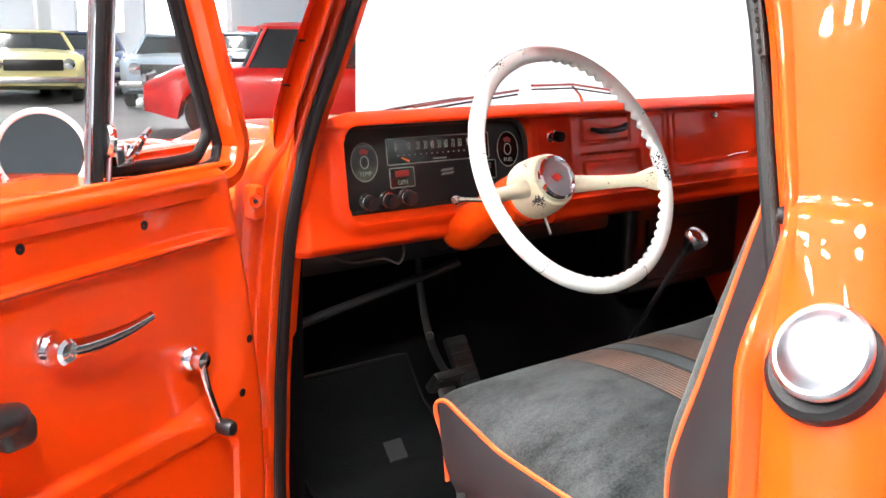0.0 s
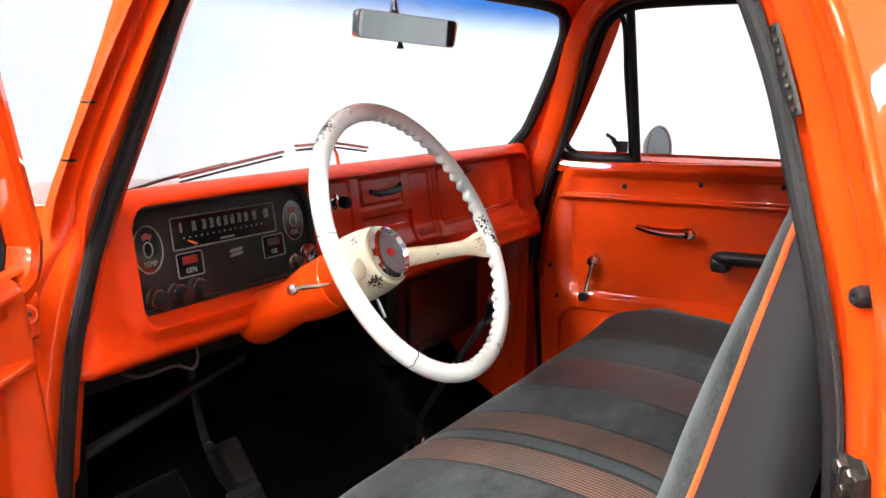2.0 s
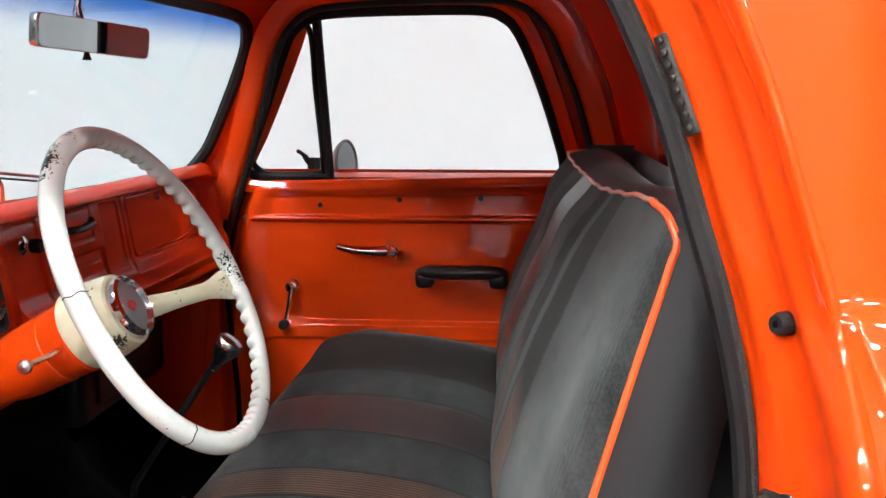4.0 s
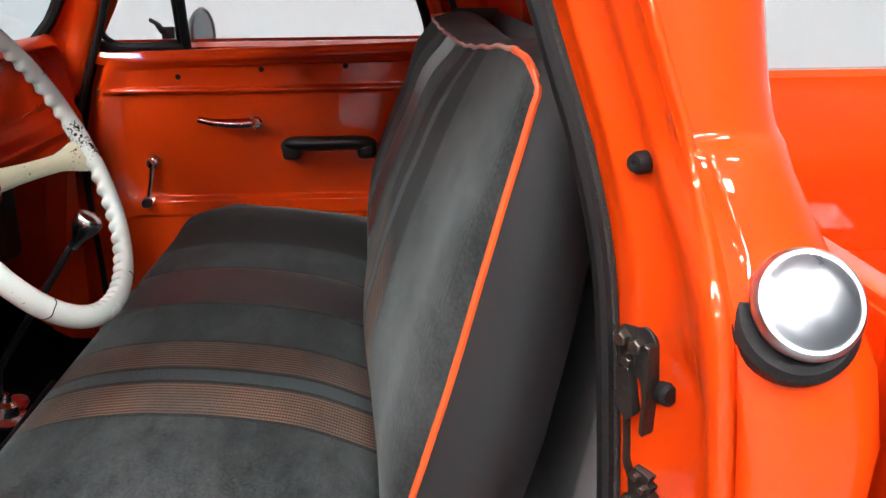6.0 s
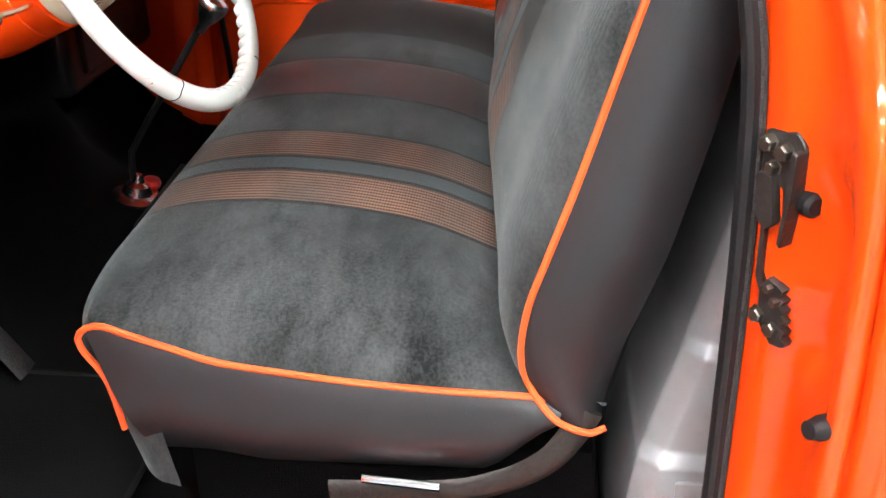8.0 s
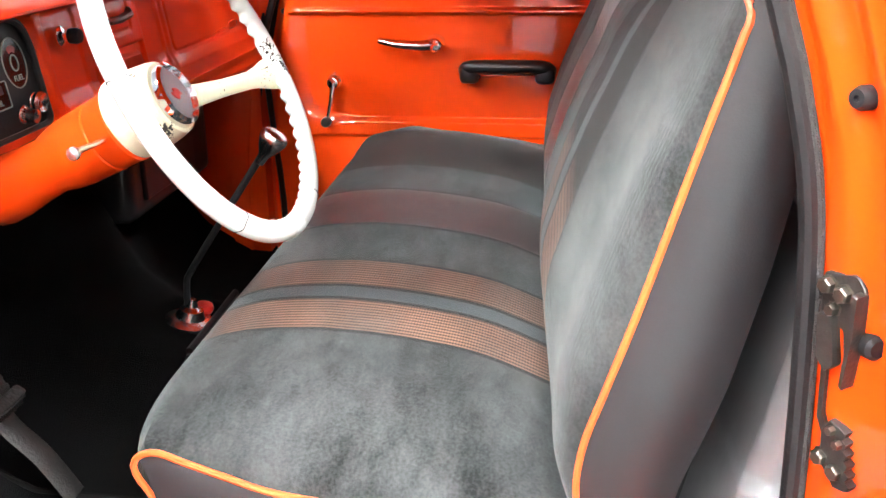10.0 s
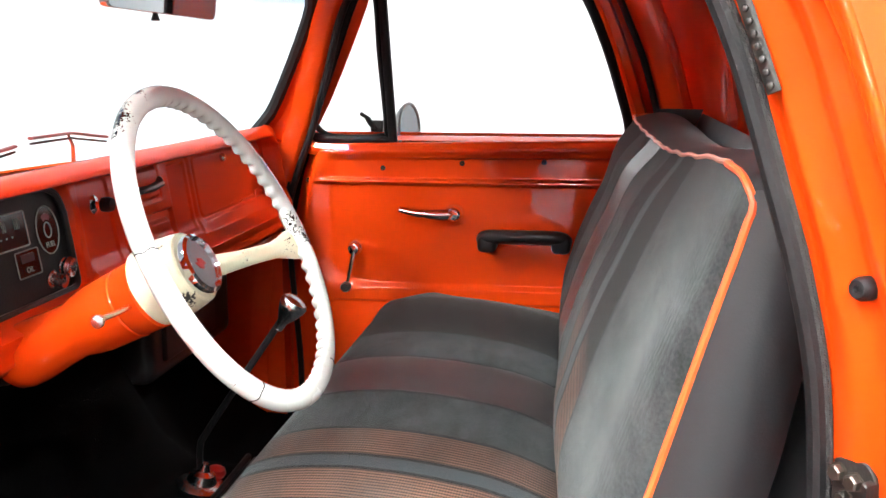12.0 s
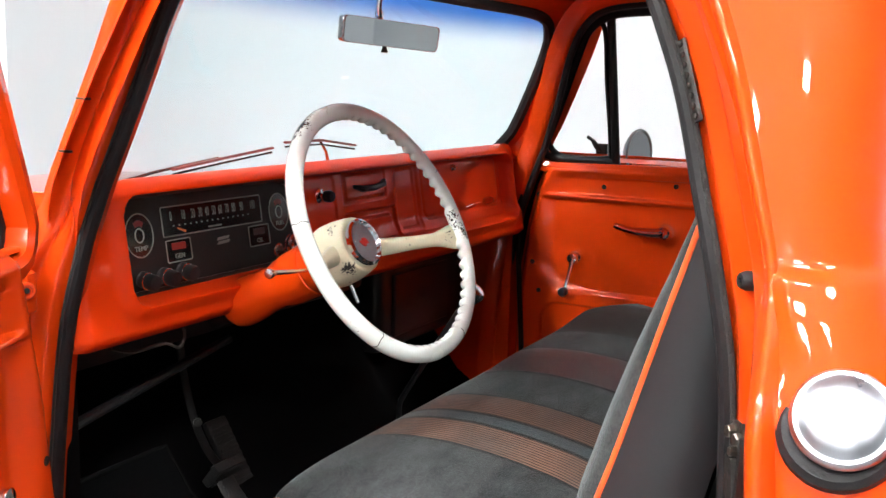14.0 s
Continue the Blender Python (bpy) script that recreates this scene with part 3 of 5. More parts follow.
hole = squircle(.50, .15, -.03, 1.54, 6)
wall_out = squircle(.76, .66, 0, 1.10, 14)
for y, nm in ((-.130, "cab_back"), (-.118, "cab_back_lining")):
    bm = B()
    holed(bm, wall_out, hole, lambda x, z: (x, y + .03 * step(1.3, 1.7, z), z))
    thick(bm, .004)
    back = part(nm, bm, ORANGE, truck)
bm = B()
tube(bm, [(x, -.112, z) for x, z in squircle(.495, .145, -.03, 1.54, 6)], .014, 8, True)
part("window_seal", bm, GASKET, back, "black rubber rear window gasket")
bm = B()
bm.faces.new([bm.verts.new((x, -.118, z)) for x, z in hole])
thick(bm, .004)
g = part("rear_window", bm, CLEAR, back)
g.visible_shadow = False

# roof: outer skin and lining
bm = B()


def roof(u, v, h, w):
    x = u * w
    y = .93 - v * 1.10 - .13 * (abs(u) ** 2.2) * step(.5, 0, v)
    return (x, y, 1.70 + h * (1 - abs(u) ** 2.6) * (1 - abs(2 * v - 1) ** 4) + .012)


sheet(bm, lambda u, v: roof(u, v, .085, .80), np.linspace(-1, 1, 40), np.linspace(0, 1, 40))
thick(bm, .004)
part("roof", bm, ORANGE, truck)
bm = B()
sheet(bm, lambda u, v: roof(u, v, .04, .77), np.linspace(-1, 1, 30), np.linspace(0, 1, 30))
part("roof_lining", bm, ORANGE, truck)


# windscreen: curved glass, gasket, pillars
def screen(x, z, d=0.0):
    """The glass: leaning back, wrapping at its ends."""
    return Vector((x, 1.10 - .53 * (z - 1.34) - .105 * abs(x / .745) ** 2.4 + d, z))


def screen_edge(grow=0.0):
    pts = [(-.742, 1.342), (-.750, 1.40), (-.728, 1.55), (-.695, 1.63), (-.61, 1.668), (-.3, 1.678), (0, 1.680), (.3, 1.678), (.61, 1.668), (.695, 1.63), (.728, 1.55), (.750, 1.40), (.742, 1.35),
           (.68, 1.308), (.3, 1.299), (0, 1.297), (-.3, 1.299), (-.68, 1.306)]
    L = smooth(pts, 140, True)
    nn = outward(L)
    return L + nn * grow


bm = B()
E0 = screen_edge()
rings = [[screen(x * k, 1.5 + (z - 1.5) * k) for x, z in E0] for k in (1.0, .8, .6, .4, .2, .02)]
loft(bm, rings, True)
ws = part("windscreen", bm, WINDGLASS, truck, "clear windscreen with a blue tinted top band")
ws.visible_shadow = False
bm = B()
tube(bm, [screen(x, z, -.006) for x, z in screen_edge(.004)], .015, 8, True)
part("windscreen_gasket", bm, GASKET, ws, "black rubber gasket")
# metal round the glass
bm = B()


def held(p, more):
    """Keeps a point of the surround inside the passenger side."""
    lim = side_x(min(p.z, 1.72)) + more
    return Vector((min(lim, p.x), p.y, p.z))


rings = [[held(screen(x, z, d), -.012) for x, z in screen_edge(g)] for g, d in ((.012, -.01), (.035, -.02), (.075, -.06), (.10, -.10))]
loft(bm, rings, True)
part("windscreen_frame", bm, ORANGE, truck)
bm = B()
rings = [[held(screen(x, z, d), .0) for x, z in screen_edge(g)] for g, d in ((.010, .008), (.05, .0), (.11, -.05))]
loft(bm, rings, True)
part("windscreen_surround", bm, ORANGE, truck)

# fine dark scratches on the front post
for y, z, x in ((.874, 1.462, -.826), (.893, 1.392, -.842)):
    bm = B()
    box(bm, (x - .003, y - .012, z - .003), (x + .003, y + .010, z + .0005), .001)
    part("clip_slot", bm, GASKET, truck, "small dark trim slot")

# door stop button, latch, vent plate on the rear post
bm = B()
lathe(bm, [(.0095, -.006), (.0095, .006), (.0086, .008), (.0080, .010), (.0068, .0120), (.0028, .0120), (.002, .009)], (-.838, -.006, 1.32), (-.62, .78, .05), 24)
part("door_bumper", bm, RUBBER, truck, "black rubber door bumper")
bm = B()
lathe(bm, [(.010, -.006), (.010, .006), (.008, .012), (.0075, .017), (.003, .017)], (-.942, -.041, .985), (-.45, .88, .10), 20)
part("door_bumper", bm, RUBBER, truck, "black rubber door bumper")

lm = Matrix.Translation((-.836, -.012, 1.090)) @ Matrix.Rotation(radians(38), 4, "Z")


def slab(outline, y0, y1, bevel=.0012):
    """A flat plate with the given outline on the latch's plane, between two depths."""
    bm = B()
    cx, cz = sum(p[0] for p in outline) / len(outline), sum(p[1] for p in outline) / len(outline)
    inset = [(cx + (x - cx) * .93, cz + (z - cz) * .96) for x, z in outline]
    loft(bm, [[lm @ Vector((x, y, z)) for x, z in ring] for ring, y in ((outline, y0), (outline, y1 - bevel), (inset, y1))], True, False, True)
    return bm


latch = part("latch_striker", slab(round_outline([(.020, .050), (.020, .090), (-.010, .096), (-.019, .086), (-.019, .050), (-.015, .004), (-.010, .006), (-.004, .048)], .004, 3), -.002, .006), STEEL, truck, "oily dark steel latch striker")
part("striker_plate", slab(round_outline([(.017, .058), (.003, .058), (-.004, .018), (.004, .010), (.014, .020)], .003, 3), -.002, .013), STEEL, latch)
part("striker_flange", slab(round_outline([(-.0145, .084), (-.0195, .082), (-.0195, .048), (-.0155, .002), (-.0125, .004), (-.0150, .048)], .0008, 2), .0, .016), STEEL, latch)
part("latch_strip", slab(round_outline([(.0150, .056), (.0085, .056), (.0070, -.030), (-.0015, -.046), (.0035, -.052), (.0115, -.036)], .002, 3), -.002, .005), STEEL, latch)
tooth = []
for k in range(6):
    z = -.034 - k * .009
    tooth += [(-.0150 - .0019 * k, z), (-.0200 - .0019 * k, z - .003), (-.0185 - .0019 * k, z - .007)]
part("toothed_plate", slab([(.004, -.042), (-.004, -.031)] + tooth + [(-.024, -.088), (-.014, -.089), (.002, -.072)], -.002, .008), STEEL, latch, "toothed dark steel adjuster plate")
for px, pz, r in ((.0140, .0805, .0068), (-.0014, .0773, .0070), (.0064, .0626, .0055), (.0011, -.067, .0068), (-.0147, -.0736, .0070), (-.0073, -.0385, .0042), (-.0150, -.048, .0042)):
    bm = B()
    o = lm @ Vector((px, .005, pz))
    out = lm.to_3x3() @ Vector((0, 1, 0))
    lathe(bm, [(r * 1.25, 0), (r * 1.25, .0015), (r, .002), (r, .0075), (r * .8, .009), (.001, .009)], o, out, 6)
    part("bolt", bm, BOLT, latch)
bm = B()
lathe(bm, [(.0105, -.004), (.0115, .004), (.0105, .012), (.007, .015), (.001, .015)], lm @ Vector((-.018, -.006, .040)), lm.to_3x3() @ Vector((-1, .35, 0)), 16)
part("pin", bm, RUBBER, latch)
S0, S1 = Vector((-.783, .0895, 1.541)), Vector((-.800, .0625, 1.463))
bm = B()
tube(bm, [S0.lerp(S1, t) for t in np.linspace(0, 1, 9)], .0062, 10, False, .35, (-.8, .6, 0))
strip = part("post_strip", bm, STEEL, truck, "narrow weathered dark metal strip on the door post")
for k in range(8):
    bm = B()
    c = S0.lerp(S1, .06 + k * .125)
    lathe(bm, [(.0030, -.004), (.0030, .0042), (.002, .0050), (.001, .0052)], c, (-.8, .6, .1), 8)
    part("rivet", bm, STEEL, strip)

# fuel cap
ax = Vector((-.84, -.02, .54)).normalized()
fc = Vector((-.924, -.105, 1.225))
bm = B()
lathe(bm, [(.046, -.024), (.0505, -.006), (.0495, .003), (.044, .008), (.034, .008), (.001, .006)], fc + ax * .003 + Vector((0, .004, -.007)), ax, 40)
gasket = part("filler_gasket", bm, RUBBER, truck, "black rubber filler gasket")
bm = B()
lathe(bm, [(.030, .0), (.036, .006), (.0405, .010), (.0425, .016), (.0415, .021), (.0388, .0236), (.0362, .0232), (.0345, .0238), (.0305, .0262), (.025, .0283), (.018, .0300), (.010, .0311), (.004, .0315), (.0005, .0316)], fc, ax, 64)
cap = part("fuel_cap", bm, CAPCHROME, truck, "domed chrome fuel filler cap")
cap["label"] = "domed chrome fuel filler cap"

# floor pan, toe board, tunnel, firewall, sills
bm = B()
prof = [(-.12, .58), (.75, .585), (1.00, .595), (1.12, .670), (1.26, .86), (1.33, 1.04), (1.16, 1.25)]


def pan(x, t):
    y, z = ramp(t, range(7), [p[0] for p in prof]), ramp(t, range(7), [p[1] for p in prof])
    hump = .092 * step(1.15, .95, z) * math.exp(-((x - .10) / .21) ** 4) * step(.2, .95, y)
    return (x, y - .10 * math.exp(-((x - .08) / .24) ** 4) * step(1.0, 1.3, y), z + hump * step(1.36, 1.2, y))


sheet(bm, pan, np.linspace(-.80, .80, 60), np.linspace(0, 6, 60))
thick(bm, .01)
part("floor_carpet", bm, CARPET, truck, "black carpet over the cab floor and tunnel")
for sx in (-1, 1):
    bm = B()
    prof2 = [(.95, .56), (.95, 1.10), (.975, 1.29), (1.02, 1.29), (1.10, 1.16), (1.34, 1.16), (1.34, .56)]
    if sx < 0:
        prof2 = [(.975, .56), (.975, 1.10), (1.34, 1.16), (1.34, .56)]
    lo = [((.735 if sx > 0 else -.764), y, z) for y, z in prof2]
    hi = [((.79 if sx > 0 else -.786), y, z) for y, z in prof2]
    loft(bm, [lo, hi], True, False, True)
    # driver's panel in carpet black: shade under the dash put into its colour
    part("kick_panel", bm, ORANGE if sx > 0 else CARPET, truck)
bm = B()
box(bm, (-.800, .940, 1.10), (-.788, 1.02, 1.325), .003)
part("cowl_side", bm, ORANGE, truck)
bm = B()
box(bm, (-.935, -.1, .40), (-.80, 1.0, .545), .02)
part("rocker_panel", bm, ORANGE, truck)
bm = B()
box(bm, (.80, -.1, .40), (.935, 1.0, .545), .02)
part("rocker_panel", bm, ORANGE, truck)
# hood, cowl, front fenders
bm = B()


def hood(u, v):
    x = u * .74 * (1 - .10 * v)
    y = 1.13 + v * 1.30
    z = 1.195 - .03 * v - .10 * step(.7, 1.0, v) + .05 * (1 - abs(u) ** 3) - .03 * math.exp(-((abs(u) - .72) / .12) ** 2)
    return (x, y, z)


sheet(bm, hood, np.linspace(-1, 1, 40), np.linspace(0, 1, 24))
thick(bm, .005)
part("hood", bm, ORANGE, truck)
bm = B()
sheet(bm, lambda u, v: (u * .80, 1.075 + v * .10 - .03 * abs(u) ** 3, 1.288 - .030 * v - .02 * abs(u) ** 3), np.linspace(-1, 1, 30), np.linspace(0, 1, 6))
thick(bm, .005)
part("cowl", bm, ORANGE, truck)
for sx in (-1, 1):
    bm = B()
    rows = []
    for y in np.linspace(1.02, 2.45, 30):
        k = step(2.45, 2.2, y)
        row = []
        for a in np.linspace(0, 1, 16):
            th = a * 2.0
            x = .70 + .235 * math.sin(min(th, math.pi / 2)) + .02 * max(0, th - math.pi / 2)
            z = 1.268 - .23 * (1 - math.cos(min(th, math.pi / 2))) - .55 * max(0, th - math.pi / 2) - .05 * (1 - k) - .12 * step(1.12, 2.3, y)
            row.append((sx * x, y, z))
        rows.append(row)
    loft(bm, rows, False)
    thick(bm, .005)
    part("front_fender", bm, ORANGE, truck)
    bm = B()
    lathe(bm, [(.10, -.03), (.13, 0), (.12, .02), (.001, .05)], (sx * .66, 2.46, .95), (0, 1, 0), 24)
    part("headlight", bm, CHROME, truck)
bm = B()
box(bm, (-.58, 2.38, .78), (.58, 2.44, 1.10), .02)
part("grille", bm, CHROME, truck)
bm = B()
box(bm, (-.93, 2.50, .52), (.93, 2.60, .68), .03)
part("front_bumper", bm, CHROME, truck)

# load bed
for sx in (-1, 1):
    bm = B()
    rows = []
    for y in (-.205, -2.2):
        rows.append([(sx * x, y, z) for x, z in ((.945, .55), (.965, .80), (.968, 1.0), (.955, 1.12), (.958, 1.16), (.955, 1.195), (.935, 1.212), (.88, 1.212), (.862, 1.195), (.862, 1.16), (.85, 1.14),
                                                 (.85, 1.02), (.842, 1.00), (.842, .95), (.85, .93), (.85, .76))])
    loft(bm, rows, True, False, True)
    part("bed_side", bm, ORANGE, truck)
    bm = B()
    lathe(bm, [(.20, -.1), (.36, -.09), (.36, .09), (.33, .1), (.2, .1)], (sx * .80, -1.25, .36), (1, 0, 0), 36)
    wheel = part("rear_wheel", bm, TYRE, truck)
    bm = B()
    lathe(bm, [(.21, 0), (.20, .05), (.1, .02), (.001, .04)], (sx * .88, -1.25, .36), (sx, 0, 0), 24)
    part("rim", bm, CHROME, wheel)
    bm = B()
    lathe(bm, [(.20, -.1), (.36, -.09), (.36, .09), (.33, .1), (.2, .1)], (sx * .80, 1.95, .36), (1, 0, 0), 36)
    wheel = part("front_wheel", bm, TYRE, truck)
    bm = B()
    lathe(bm, [(.21, 0), (.20, .05), (.1, .02), (.001, .04)], (sx * .88, 1.95, .36), (sx, 0, 0), 24)
    part("rim", bm, CHROME, wheel)
bm = B()
box(bm, (-.85, -.235, .74), (.85, -.21, 1.19), .006)
for z in (.9, 1.04, 1.17):
    box(bm, (-.84, -.25, z), (.84, -.215, z + .03), .008)
part("bed_front", bm, ORANGE, truck)
bm = B()
box(bm, (-.85, -2.2, .72), (.85, -.2, .75), .004)
part("bed_floor", bm, ORANGE, truck)
bm = B()
box(bm, (-.85, -2.23, .72), (.85, -2.2, 1.2), .006)
part("tailgate", bm, ORANGE, truck)

# grey tank behind the seat
TIERS = [(.59, .085, .0), (.760, .062, .0), (.772, .056, .014), (.888, .026, .014), (.900, .020, .028), (1.08, -.020, .028), (1.14, -.040, .04)]
bm = B()
rows = []
for z, y, inn in TIERS:
    rows.append([(-.722 + inn, -.100, z), (-.722 + inn, y - .022, z), (-.700 + inn, y, z), (.690 - inn, y, z), (.712 - inn, y - .022, z), (.712 - inn, -.100, z)])
loft(bm, rows, True, False, True)
bmesh.ops.bevel(bm, geom=bm.edges[:], offset=.004, segments=2, profile=.6, affect="EDGES", clamp_overlap=True)
tank = part("fuel_tank", bm, TANK, truck, "bare grey metal fuel tank behind the seat")
for z0, z1, x in ((.62, .745, -.722), (.79, .875, -.706), (.92, 1.08, -.688)):
    bm = B()
    ym = ramp((z0 + z1) / 2, [t[0] for t in TIERS], [t[1] for t in TIERS])
    box(bm, (x - .004, -.085, z0), (x + .004, ym - .050, z1), .004, None, 3)
    part("pressed_panel", bm, TANK, tank)

# ---- dashboard ----
def face_y(z):
    return .952 - .155 * (1.33 - z)


def dash_y(x, z):
    """Front of the dash, with its recessed instrument face and pressed panels."""
    d = .024 * step(.006, -.006, rrect(x, z, -.700, .668, 1.150, 1.311, .030))
    d += .024 * step(.003, -.003, rrect(x, z, -.700, -.222, 1.148, 1.312, .028))
    if x > -.2:
        d -= .012 * step(1.19, 1.15, z)
        for x0, x1, z0, z1, r, h in ((-.205, -.105, 1.165, 1.303, .012, .003), (-.078, .090, 1.243, 1.306, .006, .003), (-.066, .082, 1.250, 1.300, .005, -.004), (-.078, .125, 1.150, 1.222, .008, .010),
                                     (-.06, .108, 1.158, 1.205, .006, -.007), (.125, .228, 1.158, 1.306, .010, .004), (.137, .215, 1.168, 1.298, .008, .004), (.243, .655, 1.178, 1.308, .02, .005), (.250, .648, 1.184, 1.302, .016, -.004)):
            d += h * step(.003, -.003, rrect(x, z, x0, x1, z0, z1, r))
    end = .045 * step(.70, .755, x) ** 2 + .036 * step(-.772, -.812, x) ** 1.5
    out = rrect(x, z, -.700, .668, 1.150, 1.311, .030)
    end -= .016 * step(.034, .004, out) * step(-.006, .002, out)
    lip = .018 * step(1.112, 1.092, z) ** 2
    brow = .020 * (1 - math.sqrt(1 - (min(max(z - 1.313, 0), .023) / .023) ** 2))
    return face_y(z) + d + end + lip + brow


def shoulder(x):
    """How far the top of the dash falls away at the driver's end."""
    return .034 * step(-.655, -.800, x)


bm = B()
xs = np.concatenate([np.linspace(-.812, -.22, 136), np.linspace(-.217, .27, 190), np.linspace(.275, .755, 110)])
zs = np.concatenate([np.linspace(1.092, 1.14, 8), np.linspace(1.144, 1.32, 74), np.linspace(1.3215, 1.332, 8), [1.3335, 1.3346, 1.3354, 1.3358, 1.336]])
sheet(bm, lambda x, z: (x, dash_y(x, z), z - shoulder(x) * step(1.306, 1.336, z)), xs, zs)
loft(bm, [[(x, dash_y(x, 1.336), 1.336 - shoulder(x)) for x in xs], [(x, .992 - .01 * abs(x) ** 3, 1.3315 - shoulder(x)) for x in xs], [(x, 1.020 - .03 * abs(x) ** 3, 1.320 - shoulder(x)) for x in xs], [(x, 1.10 - .13 * abs(x / .7) ** 2.4, 1.294 - .4 * shoulder(x)) for x in xs]], False)
loft(bm, [[(x, dash_y(x, 1.092), 1.092) for x in xs], [(x, 1.0, 1.088) for x in xs], [(x, 1.01, 1.11) for x in xs]], False)
bmesh.ops.remove_doubles(bm, verts=bm.verts, dist=.0002)
dash = part("dashboard", bm, SHADEDORANGE, truck, "pressed steel dashboard in glossy orange paint", 50)

# instrument plate: a black plate with a rounded upper corner


def on_face(x, z, d=0.0):
    """A point of the sloping instrument face, d in front of its plate."""
    return Vector((x, face_y(z) + .043 - d, z))


def plate(bm, outline, d0, d1):
    a, b = [on_face(x, z, d0) for x, z in outline], [on_face(x, z, d1) for x, z in outline]
    loft(bm, [a, b], True, False, True)


PLATE = round_outline([(-.696, 1.152), (-.226, 1.152), (-.226, 1.268), (-.238, 1.297), (-.268, 1.308), (-.696, 1.308)], .014)
bm = B()
plate(bm, PLATE, -.004, .002)
cluster = part("instrument_plate", bm, CLUSTER, truck, "black instrument plate with white-edged gauges")
bm = B()
mid = Vector((-.455, 1.230))
rims = []
for g, d in ((.000, .002), (-.005, .004), (-.006, .009), (-.002, .012), (.002, .011), (.003, .0)):
    rims.append([on_face(mid.x + (x - mid.x) * (1 + g / .229), mid.y + (z - mid.y) * (1 + g / .079), d) for x, z in PLATE])
loft(bm, rims, True)
part("plate_rim", bm, BLACKP, cluster, "raised black rim round the plate")


def ring_line(bm, pts, w, d):
    tube(bm, [on_face(x, z, d) for x, z in pts], w, 6, True)


def rect(x0, x1, z0, z1, r=.003):
    return round_outline([(x0, z0), (x1, z0), (x1, z1), (x0, z1)], r, 3)


SPD = (-.578, -.326, 1.234, 1.282)
bm = B()
plate(bm, rect(*SPD), .002, .004)
part("speedometer_glass", bm, DARKGLASS, cluster)
bm = B()
ring_line(bm, rect(*SPD), .0011, .0045)
part("speedometer_rim", bm, WHITEPRINT, cluster, "thin white frame round the speedometer")
bm = B()
for k in range(15):
    x = -.552 + k * .0135
    plate(bm, rect(x - .0016, x + .0016, 1.2490, 1.2512, .0005), .004, .0046)
plate(bm, rect(-.470, -.436, 1.2385, 1.2412, .0005), .004, .0046)
part("scale_marks", bm, WHITEPRINT, cluster)
bm = B()
tube(bm, [on_face(-.528, 1.239, .0055), on_face(-.545, 1.2460, .0055)], [.0022, .0012], 6)
part("speed_needle", bm, NEEDLE, cluster)
for cx, cz, rx, rz in ((-.629, 1.243, .0295, .0345), (-.274, 1.246, .0285, .0345)):
    el = [(cx + rx * math.cos(a), cz + rz * math.sin(a)) for a in np.linspace(0, 2 * np.pi, 32, endpoint=False)]
    bm = B()
    plate(bm, el, .002, .0035)
    dial = part("round_gauge", bm, DARKGLASS, cluster, "round gauge with a white edge")
    bm = B()
    ring_line(bm, el, .0010, .004)
    ring_line(bm, [(cx + .009 * math.cos(a), cz + .011 * math.sin(a)) for a in np.linspace(0, 2 * np.pi, 20, endpoint=False)], .0011, .004)
    part("gauge_ring", bm, WHITEPRINT, cluster)
    bm = B()
    plate(bm, [(cx + .018 * math.cos(a), cz + .002 + .022 * math.sin(a)) for a in np.linspace(.9, 2.2, 8)] + [(cx + .011 * math.cos(a), cz + .002 + .013 * math.sin(a)) for a in np.linspace(2.2, .9, 8)], .0035, .0042)
    part("gauge_needle", bm, REDLENS, cluster)


def words(text, x, z, h, parent, squeeze=1.0):
    cu = bpy.data.curves.new("gauge_word", "FONT")
    cu.body, cu.size, cu.align_x, cu.align_y, cu.extrude = text, h * 1.35, "CENTER", "CENTER", .0003
    tmp = new("gauge_word_curve", cu)
    bpy.context.view_layer.update()
    me = bpy.data.meshes.new_from_object(tmp.evaluated_get(bpy.context.evaluated_depsgraph_get()))
    bpy.data.objects.remove(tmp)
    p = on_face(x, z, .0046)
    me.transform(Matrix.Translation(p) @ Matrix.Rotation(radians(90 - 8.8), 4, "X") @ Matrix.Diagonal((squeeze, 1, 1, 1)))
    me.materials.clear()
    me.materials.append(WHITEPRINT)
    ob = new("gauge_word", me)
    ob.parent = parent
    return ob


for k in range(11):
    words(str(k * 10), -.578 + .252 * (.085, .20, .295, .365, .43, .50, .565, .635, .705, .79, .91)[k], 1.2655, .0165, cluster, .44)
words("TEMP", -.629, 1.222, .0085, cluster)
words("FUEL", -.274, 1.225, .0085, cluster)
for cx, tx in ((-.546, "GEN"), (-.338, "OIL")):
    r = rect(cx - .0285, cx + .0285, 1.1915, 1.2275)
    bm = B()
    plate(bm, r, .002, .0035)
    part("warning_light", bm, DARKGLASS, cluster)
    bm = B()
    ring_line(bm, r, .0010, .004)
    part("warning_rim", bm, WHITEPRINT, cluster)
    bm = B()
    plate(bm, rect(cx - .016, cx + .016, 1.211, 1.2225, .001), .0035, .0045)
    part("warning_lens", bm, REDLENS if tx == "GEN" else DIMLENS, cluster, "dim red warning lens")
    words(tx, cx, 1.2005, .0085, cluster)
bm = B()
for z in (1.2085, 1.2155):
    plate(bm, round_outline([(-.452, z - .002), (-.424, z - .001), (-.419, z + .0035), (-.447, z + .0025)], .001, 2), .002, .0045)
part("badge_mark", bm, WHITEPRINT, cluster)
